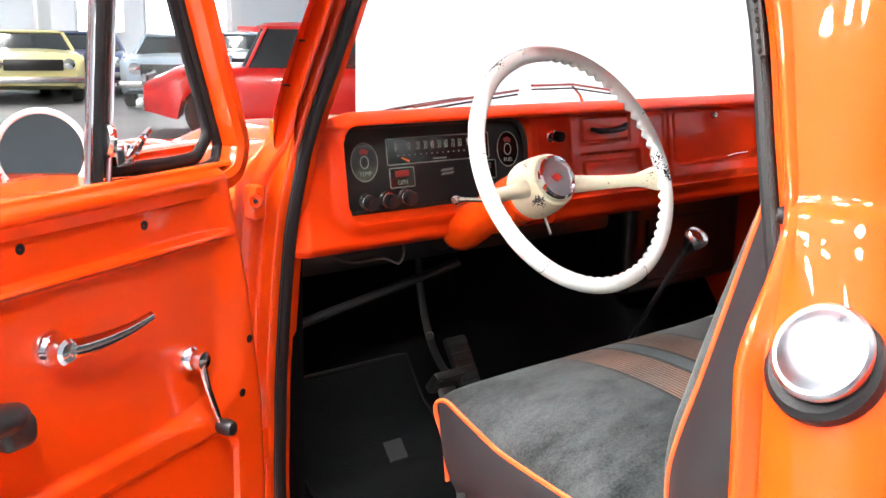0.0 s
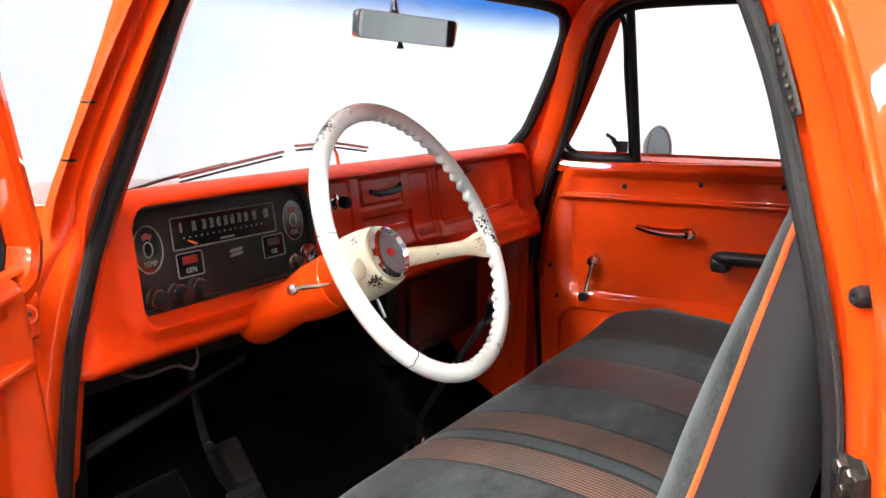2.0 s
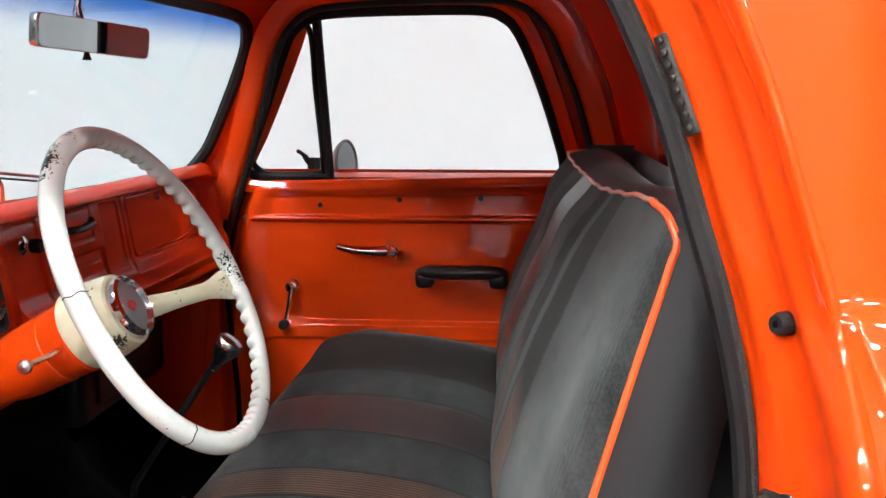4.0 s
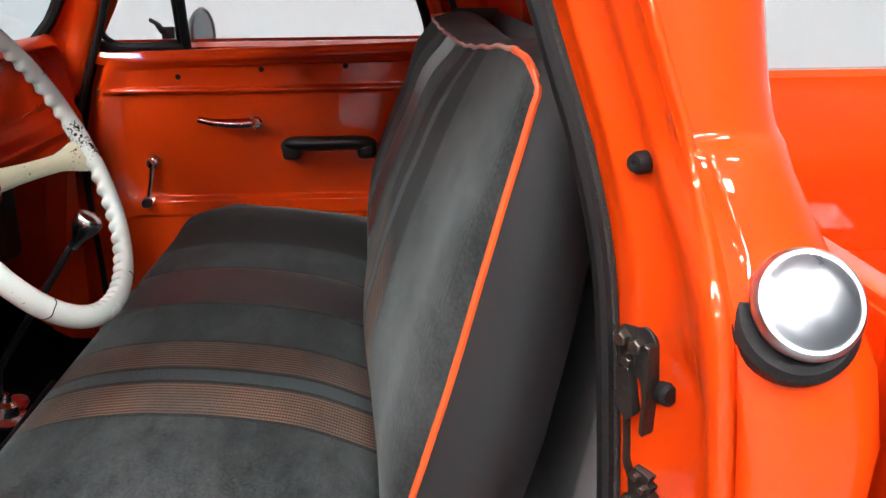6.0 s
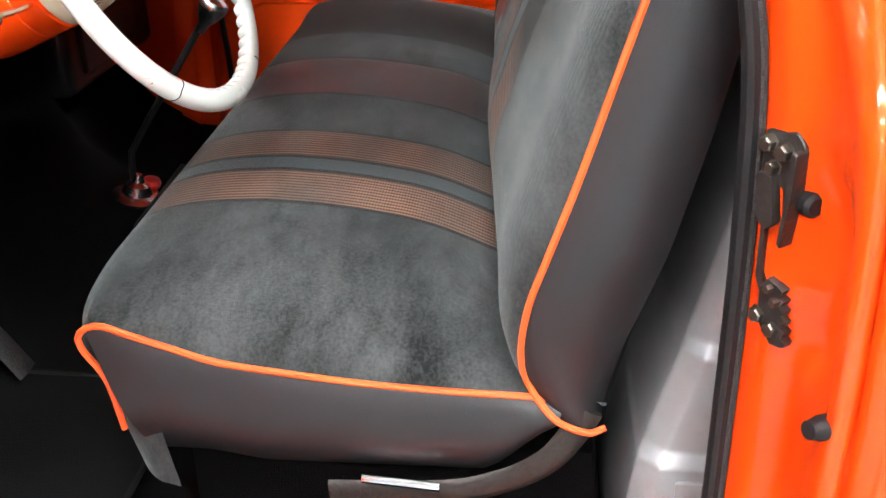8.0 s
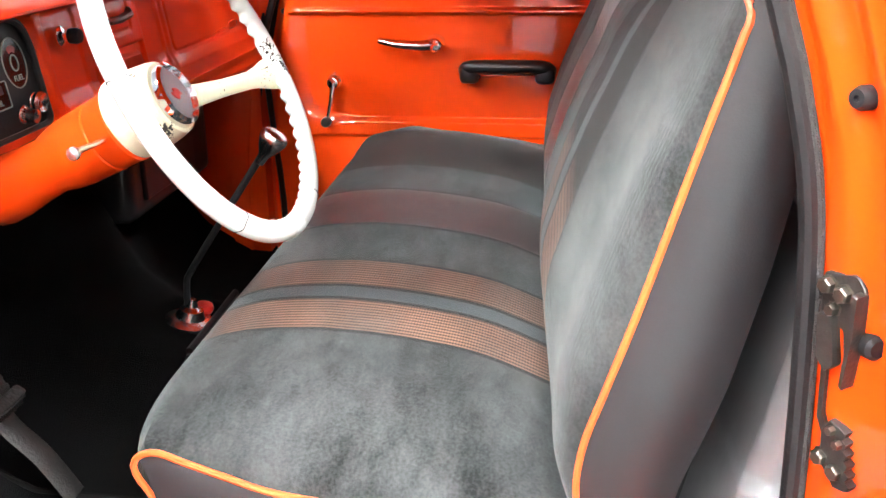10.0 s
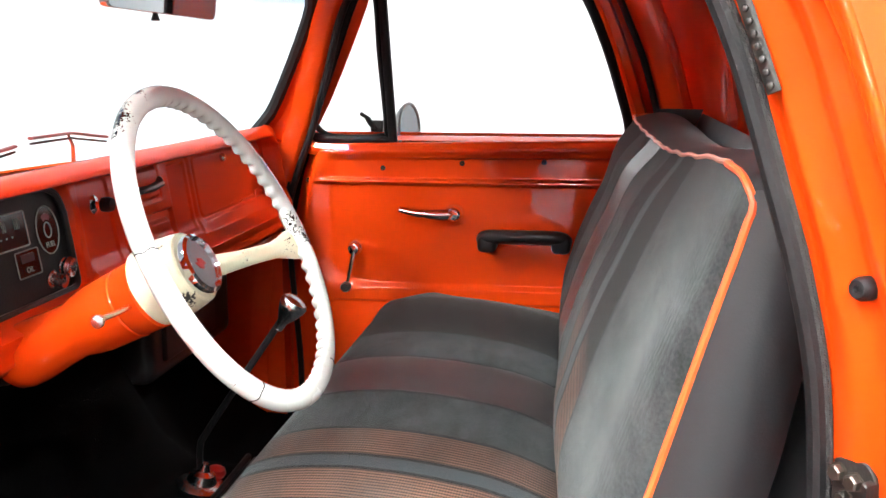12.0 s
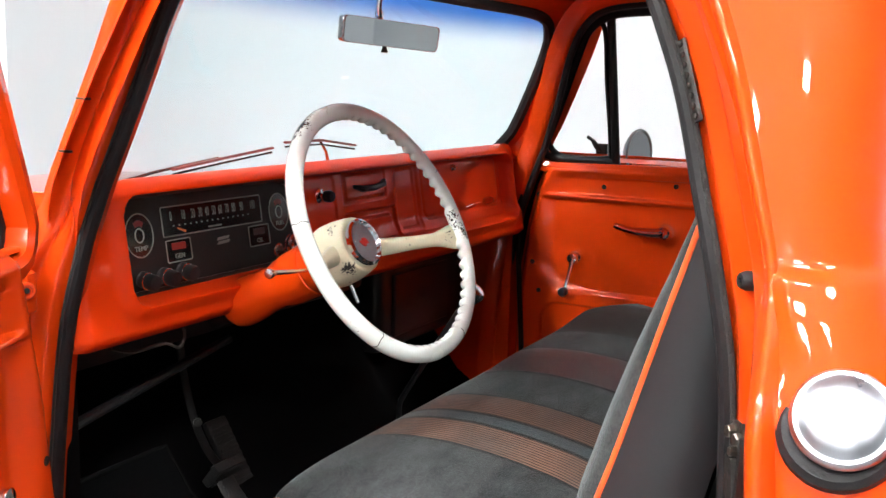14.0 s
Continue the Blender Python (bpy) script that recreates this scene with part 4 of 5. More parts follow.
# knobs under the gauges and by the column
for x, z, ring in ((-.634, 1.174, 1), (-.589, 1.174, 1), (-.545, 1.176, 1), (-.288, 1.176, 2), (-.252, 1.188, 3)):
    p = on_face(x, z, .002)
    out = Vector((0, -1, -.1))
    bm = B()
    lathe(bm, [(.0135, 0), (.0138, .002), (.0125, .004), (.0105, .005), (.006, .005), (.006, .012)], p, out, 24)
    k = part("dash_knob", bm, WORN if ring > 1 else BLACKP, cluster, "black knob on a dark bezel" if ring == 1 else "chrome switch on a chrome bezel")
    bm = B()
    if ring == 1:
        lathe(bm, [(.006, .01), (.0120, .012), (.0135, .016), (.0135, .026), (.0120, .030), (.001, .031)], p, out, 20)
        part("knob_cap", bm, RUBBER, k)
        bm = B()
        tube(bm, [p + out * .0135 + Vector((.0134 * math.cos(a), 0, .0134 * math.sin(a))) for a in np.linspace(0, 2 * np.pi, 24, endpoint=False)], .0009, 6, True)
        part("knob_ring", bm, CHROME, k, "thin chrome ring")
    elif ring == 2:
        lathe(bm, [(.008, .005), (.011, .009), (.010, .022), (.001, .024)], p, out, 20)
        part("knob_cap", bm, WORN, k)
    else:
        lathe(bm, [(.014, .005), (.016, .010), (.014, .016), (.009, .013), (.001, .012)], p, out, 20)
        part("knob_cap", bm, WORN, k)
# lighter knob on the bare panel
p = Vector((-.165, face_y(1.268) + .022, 1.268))
bm = B()
lathe(bm, [(.015, 0), (.015, .004), (.010, .007), (.005, .008), (.005, .016)], p, (0, -1, .02), 24)
k = part("choke_knob", bm, CHROME, dash, "chrome bezel with a black pull knob")
bm = B()
lathe(bm, [(.005, .014), (.011, .017), (.012, .028), (.010, .034), (.001, .035)], p, (0, -1, .02), 20)
part("knob_cap", bm, RUBBER, k)
# ashtray pull, glovebox lock, script badge
bm = B()
tube(bm, [(-.048, .958, 1.277), (-.03, .948, 1.272), (.01, .945, 1.272), (.045, .946, 1.276), (.062, .955, 1.283)], [.005, .0085, .008, .0085, .005], 8, False, .8)
part("ashtray_pull", bm, BLACKP, dash, "black ashtray pull")
bm = B()
lathe(bm, [(.009, 0), (.009, .005), (.006, .009), (.001, .009)], (.402, face_y(1.288) + .024, 1.288), (0, -1, .1), 20)
part("glovebox_lock", bm, WORN, dash, "small chrome glovebox lock")
bm = B()
for pts in ([(.445, 1.188), (.47, 1.191), (.50, 1.192), (.53, 1.193)], [(.545, 1.186), (.55, 1.200), (.575, 1.202), (.60, 1.199), (.603, 1.188), (.575, 1.185), (.545, 1.186)], [(.60, 1.192), (.63, 1.195), (.655, 1.196)]):
    tube(bm, [(x, face_y(z) + .018, z) for x, z in pts], .0016, 6)
part("script_badge", bm, CHROME, dash, "thin chrome badge outline on the glovebox")

# wiring, rail and heater under the dash
bm = B()
tube(bm, [(-.80, 1.045, .926), (-.65, 1.045, .952), (-.50, 1.043, .978), (-.345, 1.040, 1.006)], [.0095, .0092, .0088, .0082], 10)
part("brake_rod", bm, BLACKP, truck, "black steel rod under the dash")
bm = B()
tube(bm, smooth([(-.70, .97, 1.075), (-.66, .965, 1.062), (-.60, .96, 1.064), (-.565, .958, 1.05), (-.55, .96, 1.068), (-.545, .975, 1.09)], 30), .0028, 6)
part("cable", bm, mat("grey_cable", (.055, .046, .040), .7), truck, "loose grey wire under the dash")
bm = B()
box(bm, (.26, 1.085, .822), (.728, 1.30, 1.07), .03, None, 4)
heater = part("heater_box", bm, BLACKP, truck, "black heater box under the dash")
bm = B()
box(bm, (.32, 1.075, .86), (.60, 1.09, 1.02), .012, None, 3)
part("heater_cover", bm, BLACKP, heater)
bm = B()
box(bm, (-.80, 1.05, 1.02), (.14, 1.30, 1.08), .02)
part("under_dash_tray", bm, BLACKP, truck)

# pedals
for nm, px, py, pz, w, h in (("brake_pedal", -.405, 1.005, .770, .075, .05),):
    bm = B()
    pm = Matrix.Translation((px, py, pz)) @ Matrix.Rotation(radians(38), 4, "X")
    box(bm, (-w / 2, -.010, -h / 2), (w / 2, .010, h / 2), .006, pm)
    ped = part(nm, bm, PEDALRUBBER, truck, "worn black rubber brake pedal")
    bm = B()
    for k in range(6):
        box(bm, (-w / 2 + .006, -.0125, -h / 2 + .004 + k * .0075), (w / 2 - .006, -.009, -h / 2 + .008 + k * .0075), .001, pm)
    part("pad_rib", bm, PEDALRUBBER, ped)
    bm = B()
    tube(bm, smooth([(px, py + .012, pz + .012), (px + .002, py - .01, pz - .03), (px + .004, py - .05, pz - .075), (px + .006, py - .09, pz - .14)], 16), .023, 10, False, .3, (0, 1, 0))
    part("pedal_arm", bm, PEDALRUBBER, ped, "flat steel pedal arm through the floor")
bm = B()
pm = Matrix.Translation((-.235, 1.135, .715)) @ Matrix.Rotation(radians(-32), 4, "X")
box(bm, (-.030, -.008, -.085), (.030, .008, .085), .006, pm)
acc = part("accelerator_pedal", bm, PEDALRUBBER, truck, "ribbed black rubber accelerator pedal")
for k in range(9):
    bm = B()
    box(bm, (-.026, -.0115, -.076 + k * .0175), (.026, -.007, -.068 + k * .0175), .001, pm)
    part("pad_rib", bm, PEDALRUBBER, acc)

bm = B()
tube(bm, smooth([(-.375, 1.14, 1.02), (-.378, 1.125, .93), (-.366, 1.112, .84), (-.345, 1.10, .775), (-.318, 1.095, .735)], 24), .0085, 10, False, .6)
arm = part("hanging_arm", bm, PEDALRUBBER, truck, "curved dark steel pedal arm under the dash")
bm = B()
lathe(bm, [(.006, 0), (.0085, .002), (.0085, .009), (.005, .011), (.001, .011)], (-.366, 1.104, .835), (-.6, -.8, .1), 14)
part("pivot_pin", bm, STEEL, arm)

# gear lever
bm = B()
tube(bm, smooth([(.060, .905, .715), (.056, .900, .785), (.050, .888, .812), (.020, .803, .932), (-.009, .712, 1.058)], 30), .0062, 10)
lever = part("gear_lever", bm, BLACKP, truck, "black gear lever with a chrome knob")
bm = B()
kax = Vector((0, -.55, .83)).normalized()
lathe(bm, [(.008, -.028), (.0095, -.012), (.018, .004), (.0235, .018), (.0245, .026), (.021, .033), (.012, .037), (.001, .038)], (-.010, .707, 1.060), kax, 28)
part("knob", bm, WORN, lever, "pear-shaped chrome knob")
bm = B()
lathe(bm, [(.046, 0), (.046, .007), (.040, .012), (.028, .014), (.022, .030), (.012, .036), (.006, .05)], (.06, .905, .705), (0, -.25, 1), 28)
part("boot_plate", bm, WORN, lever, "dull chrome boot plate")
bm = B()
lathe(bm, [(.015, 0), (.018, .008), (.015, .016), (.001, .020)], (.100, .890, .712), (0, -.25, 1), 20)
part("red_cap", bm, mat("red_cap_plastic", (.5, .02, .015), .3), lever, "glossy red cap at the lever's base")
bm = B()
box(bm, (-.07, .74, .640), (.21, .875, .668), .006, Matrix.Translation((0, .81, .66)) @ Matrix.Rotation(radians(20), 4, "X") @ Matrix.Translation((0, -.81, -.645)))
tunnel_mat = part("tunnel_mat", bm, RUBBER, truck, "ribbed black rubber mat over the tunnel")
for k in range(7):
    bm = B()
    tube(bm, [(-.06, .86 - k * .016, .705 - k * .006), (.20, .86 - k * .016, .712 - k * .006)], .007, 8)
    part("rib", bm, RUBBER, tunnel_mat)

# ---- steering column and wheel ----
TH, PS = radians(27.06), radians(-2.2)
NX = Vector((math.sin(PS) * math.cos(TH), -math.cos(PS) * math.cos(TH), math.sin(TH)))
XX = Vector((math.cos(PS), math.sin(PS), 0))
VV = -NX.cross(XX)
if VV.z < 0:
    VV = -VV
WC = Vector((-.4385, .6333, 1.2618))


def on_wheel(x, v, nrm):
    return WC + XX * x + VV * v + NX * nrm


bm = B()
lathe(bm, [(.020, -.362), (.034, -.358), (.0405, -.349), (.043, -.335), (.0425, -.310), (.0385, -.275), (.0375, -.245), (.043, -.225), (.0455, -.205), (.0470, -.165), (.0475, -.160), (.0462, -.158), (.0475, -.155), (.0485, -.128), (.04, -.122)], WC - VV * .004 - XX * .006, NX, 40)
col = part("steering_column", bm, ORANGE, truck, "orange steering column shroud")
bm = B()
lathe(bm, [(.016, -.420), (.021, -.415), (.0225, -.385), (.026, -.375), (.026, -.350)], WC - VV * .004 - XX * .006, NX, 24)
part("column_shaft", bm, RUBBER, col, "black steering shaft collar")
bm = B()
tube(bm, [(-.472, .757, 1.190), (-.55, .738, 1.200), (-.615, .724, 1.210)], .0038, 8)
part("signal_lever", bm, WORN, col, "thin metal turn signal lever")
bm = B()
lathe(bm, [(.0045, 0), (.006, .010), (.0078, .018), (.0065, .022), (.001, .023)], (-.610, .725, 1.209), (-.97, -.22, .1), 16)
part("lever_tip", bm, WORN, col)

R = .2045
wheel_t = part("steering_wheel", (lambda b: (lathe(b, [(.036, -.130), (.0515, -.127), (.0535, -.118), (.0525, -.095), (.0490, -.072), (.0465, -.062), (.043, -.060), (.038, -.063), (.030, -.066), (.001, -.066)], WC, NX, 48), b)[1])(B()), IVORY, truck, "worn ivory two-spoke steering wheel with chipped enamel")
# rim with finger grips on the inside
bm = B()
rings = []
NR = 720
for i in range(NR):
    a = 2 * math.pi * i / NR
    deg = math.degrees(a) % 360
    grip = step(0, 8, deg) * step(92, 84, deg) + step(244, 256, deg) * step(352, 344, deg)
    wave = grip * (1 - abs(math.sin(a * 32)) ** 1.6)
    rad = XX * math.cos(a) + VV * math.sin(a)
    ring = []
    for j in range(18):
        b = 2 * math.pi * j / 18
        rr = .0125 + .0015 * math.cos(2 * b)
        cut = .0056 * wave * max(0, math.cos(b - 3.80)) ** 1.6
        ring.append(WC + rad * (R + math.cos(b) * (rr - cut)) + NX * (math.sin(b) * (rr * 1.1 - cut)))
    rings.append(ring)
loft(bm, rings, True, True)
part("rim", bm, WHITERIM, wheel_t, "ivory white rim with finger grips")
for sg in (1, -1):
    bm = B()
    pts, hs = [], []
    for t in np.linspace(0, 1, 14):
        x = sg * (.040 + t * (R - .045))
        pts.append((x, -.004 - .030 * t, -.085 + .080 * t ** 1.2))
        hs.append(.017 - .005 * step(0, .6, t) + .012 * step(.75, 1, t))
    rings = []
    for (x, v, q), h in zip(pts, hs):
        rings.append([on_wheel(x, v + h * math.cos(b), q + .011 * math.sin(b)) for b in (2 * math.pi * j / 12 for j in range(12))])
    loft(bm, rings, True, False, True)
    part("spoke", bm, IVORY, wheel_t, "chipped cream spoke")
for deg in (171, 229, 24, 291):
    a = radians(deg)
    rad, tan = XX * math.cos(a) + VV * math.sin(a), XX * -math.sin(a) + VV * math.cos(a)
    bm = B()
    tube(bm, [WC + rad * (R + .01405 * math.cos(b)) + NX * .0142 * math.sin(b) + tan * .0012 * math.sin(5 * b) for b in np.linspace(-.6, 1.9, 14)], .0006, 5)
    part("crack", bm, GASKET, wheel_t, "dark hairline crack")
bm = B()
lathe(bm, [(.030, -.064), (.0385, -.064), (.0405, -.058), (.0395, -.050), (.0355, -.047), (.0335, -.051), (.031, -.055), (.001, -.055)], WC, NX, 48)
horn = part("horn_button", bm, CHROME, wheel_t, "chrome horn button with a clear domed centre")
bm = B()
lathe(bm, [(.0335, -.052), (.030, -.046), (.022, -.041), (.011, -.039), (.001, -.0385)], WC, NX, 40)
part("horn_dome", bm, glass("horn_dome_glass", (.95, .95, .96)), wheel_t)
bm = B()
ln = [(x * .85, v * .85) for x, v in ((-.013, .004), (-.004, .004), (-.004, .009), (.006, .007), (.014, -.004), (.004, -.004), (.002, -.009), (-.006, -.006))]
loft(bm, [[on_wheel(x, v, -.0545) for x, v in ln], [on_wheel(x, v, -.0515) for x, v in ln]], True, False, True)
part("horn_emblem", bm, mat("red_emblem", (.6, .03, .02), .35), wheel_t, "small red emblem")
bm = B()
lathe(bm, [(.0315, -.0548), (.0315, -.0535), (.001, -.0535)], WC, NX, 40)
part("horn_disc", bm, mat("grey_horn_disc", (.34, .345, .36), .35, .3, .2, 60), wheel_t)
bm = B()
tube(bm, [on_wheel(.0, -.055, -.11), on_wheel(.004, -.085, -.112)], .0035, 8)
part("column_pin", bm, CHROME, col)

# ---- mirror, wipers ----
bm = B()
mm = Matrix.Translation((.005, .905, 1.590)) @ Matrix.Rotation(radians(-21), 4, "Z") @ Matrix.Rotation(radians(3), 4, "Y") @ Matrix.Rotation(radians(3), 4, "X")
ol = [(x, z) for x, z in round_outline([(-.124, -.027), (.121, -.027), (.124, .026), (-.124, .026)], .012, 5)]
loft(bm, [[mm @ Vector((x * k, d, z * k)) for x, z in ol] for k, d in ((.9, .022), (1, .012), (1.01, 0), (1.0, -.003), (.965, -.003))], True, False, True)
rm = part("rear_view_mirror", bm, WORN, truck, "rectangular chrome rear view mirror")
bm = B()
loft(bm, [[mm @ Vector((x * .965, d, z * .95)) for x, z in ol] for d in (-.0032, -.0045)], True, False, True)
part("mirror_glass", bm, MIRROR, rm)
bm = B()
lathe(bm, [(.004, 0), (.006, .006), (.008, .012), (.001, .013)], mm @ Vector((-.01, .008, -.027)), (0, 0, -1), 12)
part("dipping_tab", bm, BLACKP, rm)
bm = B()
tube(bm, smooth([(-.012, .925, 1.61), (-.026, .918, 1.635), (-.034, .91, 1.66), (-.034, .89, 1.685)], 12), [.009] * 4 + [.006] * 8, 10)
part("mirror_stem", bm, CHROME, rm)
# red tint stands for the orange body reflected in the blades
WIPER = mat("reflection_red_wiper", (.24, .045, .04), .3, .3)
for pts, arm0 in (([(-.42, 1.327), (-.28, 1.338), (-.12, 1.352)], (-.64, 1.302)), ([(-.08, 1.362), (.05, 1.362), (.19, 1.345)], (.16, 1.300))):
    bm = B()
    tube(bm, [screen(x, z, .022) for x, z in pts], .0060, 8, False, .5)
    wp = part("wiper_blade", bm, WIPER, truck, "dark windscreen wiper resting on the glass")
    bm = B()
    tube(bm, [screen(x, z - .009, .018) for x, z in pts], .0022, 6)
    part("wiper_rubber", bm, GASKET, wp, "thin black wiper rubber")
    bm = B()
    tube(bm, [screen(arm0[0], arm0[1], .05), screen((arm0[0] + pts[1][0]) / 2, (arm0[1] + pts[1][1]) / 2 + .004, .036), screen(pts[1][0], pts[1][1] + .002, .030)], [.0042, .0034, .0026], 8)
    part("wiper_arm", bm, WORN, wp, "worn grey wiper arm")

# ---- doors ----
WIN = [(.872, 1.318), (.867, 1.34), (.821, 1.45), (.762, 1.594), (.735, 1.642), (.69, 1.672), (.63, 1.682), (.45, 1.686), (.31, 1.684), (.258, 1.668), (.222, 1.63), (.172, 1.518), (.125, 1.375), (.112, 1.318), (.125, 1.303), (.3, 1.300), (.6, 1.297), (.84, 1.300)]
WLOOP = smooth(WIN, 300, True)


def door(m, side):
    """A door in the cab's right-hand frame, placed by the matrix m. side: +1 closed passenger door, -1 open driver door."""
    # the glass and its frame lean in on the shut door; on the open one the worn hinges let them hang back
    lean = (lambda z: .175 * max(0, z - 1.30)) if side > 0 else (lambda z: -.066 * max(0, z - 1.30))
    skew = (lambda z: 0.0) if side > 0 else (lambda z: .145 * max(0, z - 1.30))
    WL = np.array([(y + (.011 * step(.62, .74, y) if side > 0 else 0), z) for y, z in WLOOP])
    sag = (lambda y: .0226 * (y - .25)) if side > 0 else (lambda y: 0.0)
    d = B()
    # inner panel
    ys, zs = np.linspace(.03, .955, 190), np.linspace(.58, 1.300, 280)

    def inner(y, z):
        w = inner_x(y, z) - .745
        return m @ Vector((.745 + w, min(y, ramp(z, (.58, .92, 1.11, 1.22, 1.31), (.965, .955, .930, .905, .880))), z - sag(y) * step(1.20, 1.28, z)))

    sheet(d, inner, ys, zs)
    body = part("driver_door" if side < 0 else "passenger_door", d, ORANGE, truck, "open orange driver door showing its inner panel" if side < 0 else "closed orange passenger door")
    # outer skin
    d = B()
    sheet(d, lambda y, z: m @ Vector((corner_x(z) - .012, y, z)), np.linspace(.0, .985, 20), np.linspace(.55, 1.31, 40))
    part("outer_skin", d, ORANGE, body)
    d = B()
    top = [[m @ Vector((x, y, z - sag(y))) for y in np.linspace(.05, .90, 12)] for x, z in ((.757, 1.298), (.7583, 1.3010), (.7615, 1.3030), (.775, 1.3030), (.79, 1.296))]
    loft(d, top, False)
    top = [[m @ Vector((x, y, z)) for y in np.linspace(.03, .93, 12)] for x, z in ((.805, 1.296), (.83, 1.304), (.865, 1.306), (.878, 1.30))]
    loft(d, top, False)
    part("window_ledge", d, ORANGE, body)
    # frame round the glass
    d = B()
    up = lambda L, g, x: [m @ Vector((x - lean(z), y + skew(z), z)) for y, z in (L + outward(L) * g)]
    loft(d, [up(WL, .006, .792), up(WL, .010, .752), up(WL, .020, .747), up(WL, .038, .752), up(WL, .044, .770), up(WL, .044, .798), up(WL, .008, .798)], True, True)
    part("window_frame", d, ORANGE, body)
    d = B()
    sunk = Vector((0, 0, .022 if side > 0 else 0))
    tube(d, [p - sunk * step(.70, .66, y) * step(1.36, 1.31, z) for p, (y, z) in zip(up(WL, .005 if side < 0 else -.001, .785), WL)], .0080 if side < 0 else .0110, 10, True)
    part("window_channel", d, GASKET, body, "black window channel")
    # vent window
    back = .034 if side < 0 else 0.0
    d = B()
    tube(d, [m @ Vector((.786 - lean(1.29), .678 - back, 1.293)), m @ Vector((.790 - lean(1.685), .692 - back + skew(1.69), 1.690))], .0115, 12, False, .9)
    part("vent_post", d, GASKET, body, "upright vent window post")
    if side < 0:
        d = B()
        tube(d, [m @ Vector((.778, .660 - back, 1.293)), m @ Vector((.780 - lean(1.685), .672 - back + skew(1.69), 1.690))], .0052, 10)
        part("vent_post_trim", d, CHROME, body, "bright vent post trim")
        d = B()
        tube(d, [m @ Vector((.768, .684 - back, 1.293)), m @ Vector((.770 - lean(1.685), .697 - back + skew(1.69), 1.690))], .0040, 10)
        part("vent_post_trim", d, CHROME, body, "bright vent post trim")
    fo = .011 if side > 0 else 0.0
    V = smooth([(.860 + fo, 1.345), (.850 + fo, 1.38), (.817 + fo, 1.455), (.770 + fo, 1.565), (.735 + fo * .6 - back * .4, 1.640 + fo * .4), (.708 - back, 1.64), (.702 - back, 1.50), (.694 - back, 1.330), (.71 - back, 1.312 - fo * .5), (.82, 1.309 - fo * .5), (.848 + fo, 1.322 - fo * .3)], 140, True)
    d = B()
    tube(d, [m @ Vector((.790 - lean(z), y + skew(z), z)) for y, z in V], .0080 if side < 0 else .0070, 12, True, 1.2)
    part("vent_rubber", d, GASKET, body, "black vent window rubber")
    d = B()
    d.faces.new([d.verts.new(m @ Vector((.790 - lean(z), y + skew(z), z))) for y, z in V])
    g1 = part("vent_glass", d, CLEAR, body)
    g1.visible_shadow = False
    if side > 0:
        d = B()
        d.faces.new([d.verts.new(m @ Vector((.795 - lean(z), y + skew(z), z))) for y, z in WL])
        g1 = part("window_glass", d, CLEAR, body)
        g1.visible_shadow = False
    d = B()
    tube(d, smooth([m @ Vector(p) for p in ((.782, .708 - back, 1.325), (.765, .722 - back, 1.33), (.758, .735 - back, 1.352), (.762, .752 - back, 1.362))], 10), [.006] * 4 + [.009] * 3 + [.006] * 3, 8, False, .7)
    box(d, (.766, .700 - back, 1.318), (.782, .730 - back, 1.346), .004, m)
    if side < 0:
        lathe(d, [(.006, 0), (.022, .003), (.0235, .008), (.020, .012), (.001, .014)], m @ Vector((.772, .700 - back, 1.352)), Vector((-.97, .0, .1)), 24)
    part("vent_latch", d, CHROME if side < 0 else STEEL, body, "vent window latch")
    # holes
    holes = ((.884, 1.200), (.698, 1.2325), (.505, 1.2465), (.310, 1.2515), (.890, 1.013), (.868, .935))
    if side < 0:
        holes = ((.896, 1.212), (.698, 1.2395), (.505, 1.2460), (.310, 1.2515), (.892, 1.030), (.872, .950))
    for y, z in holes:
        d = B()
        c = m @ Vector((inner_x(y, z + sag(y) * step(1.20, 1.28, z)) - .0005, y, z))
        lathe(d, [(.0065, -.004), (.0065, .0008), (.0048, .0010), (.001, -.0005)], c, m.to_3x3() @ Vector((-1, 0, 0)), 14)
        part("trim_hole", d, GASKET, body)
    # pull handle
    inw = m.to_3x3() @ Vector((-1, 0, 0))
    hy, hz = (.533, 1.121) if side < 0 else (.522, 1.127)
    c = m @ Vector((.757, hy, hz))
    d = B()
    lathe(d, [(.0235, -.004), (.024, .002), (.0225, .008), (.0205, .012), (.0175, .017), (.0170, .025), (.0160, .031), (.012, .035), (.001, .036)], c, inw, 28)
    hd = part("door_handle", d, CHROME, body, "chrome inside door lever")
    d = B()
    tube(d, smooth([m @ Vector(p) for p in ((.734, hy + .002, hz), (.730, hy + .038, hz - .002), (.724, hy + .088, hz + .002), (.720, hy + .130, hz + .011))], 14), list(np.linspace(.0125, .0062, 14)), 10, False, 1.15)
    part("handle_lever", d, CHROME, body)
    # window crank
    c = m @ Vector((.757, .768, 1.036))
    d = B()
    lathe(d, [(.020, -.004), (.0205, .003), (.0185, .010), (.0165, .013), (.0140, .016), (.0145, .024), (.013, .031), (.001, .034)], c, inw, 24)
    ck = part("window_crank", d, CHROME, body, "chrome window crank with a black knob")
    tip = (.724, .785, .945) if side > 0 else (.724, .797, .928)
    d = B()
    tube(d, smooth([m @ Vector(p) for p in ((.732, .768, 1.034), (.728, .774, .995), tip)], 10), list(np.linspace(.0095, .006, 10)), 10, False, .7)
    part("crank_arm", d, CHROME, body)
    d = B()
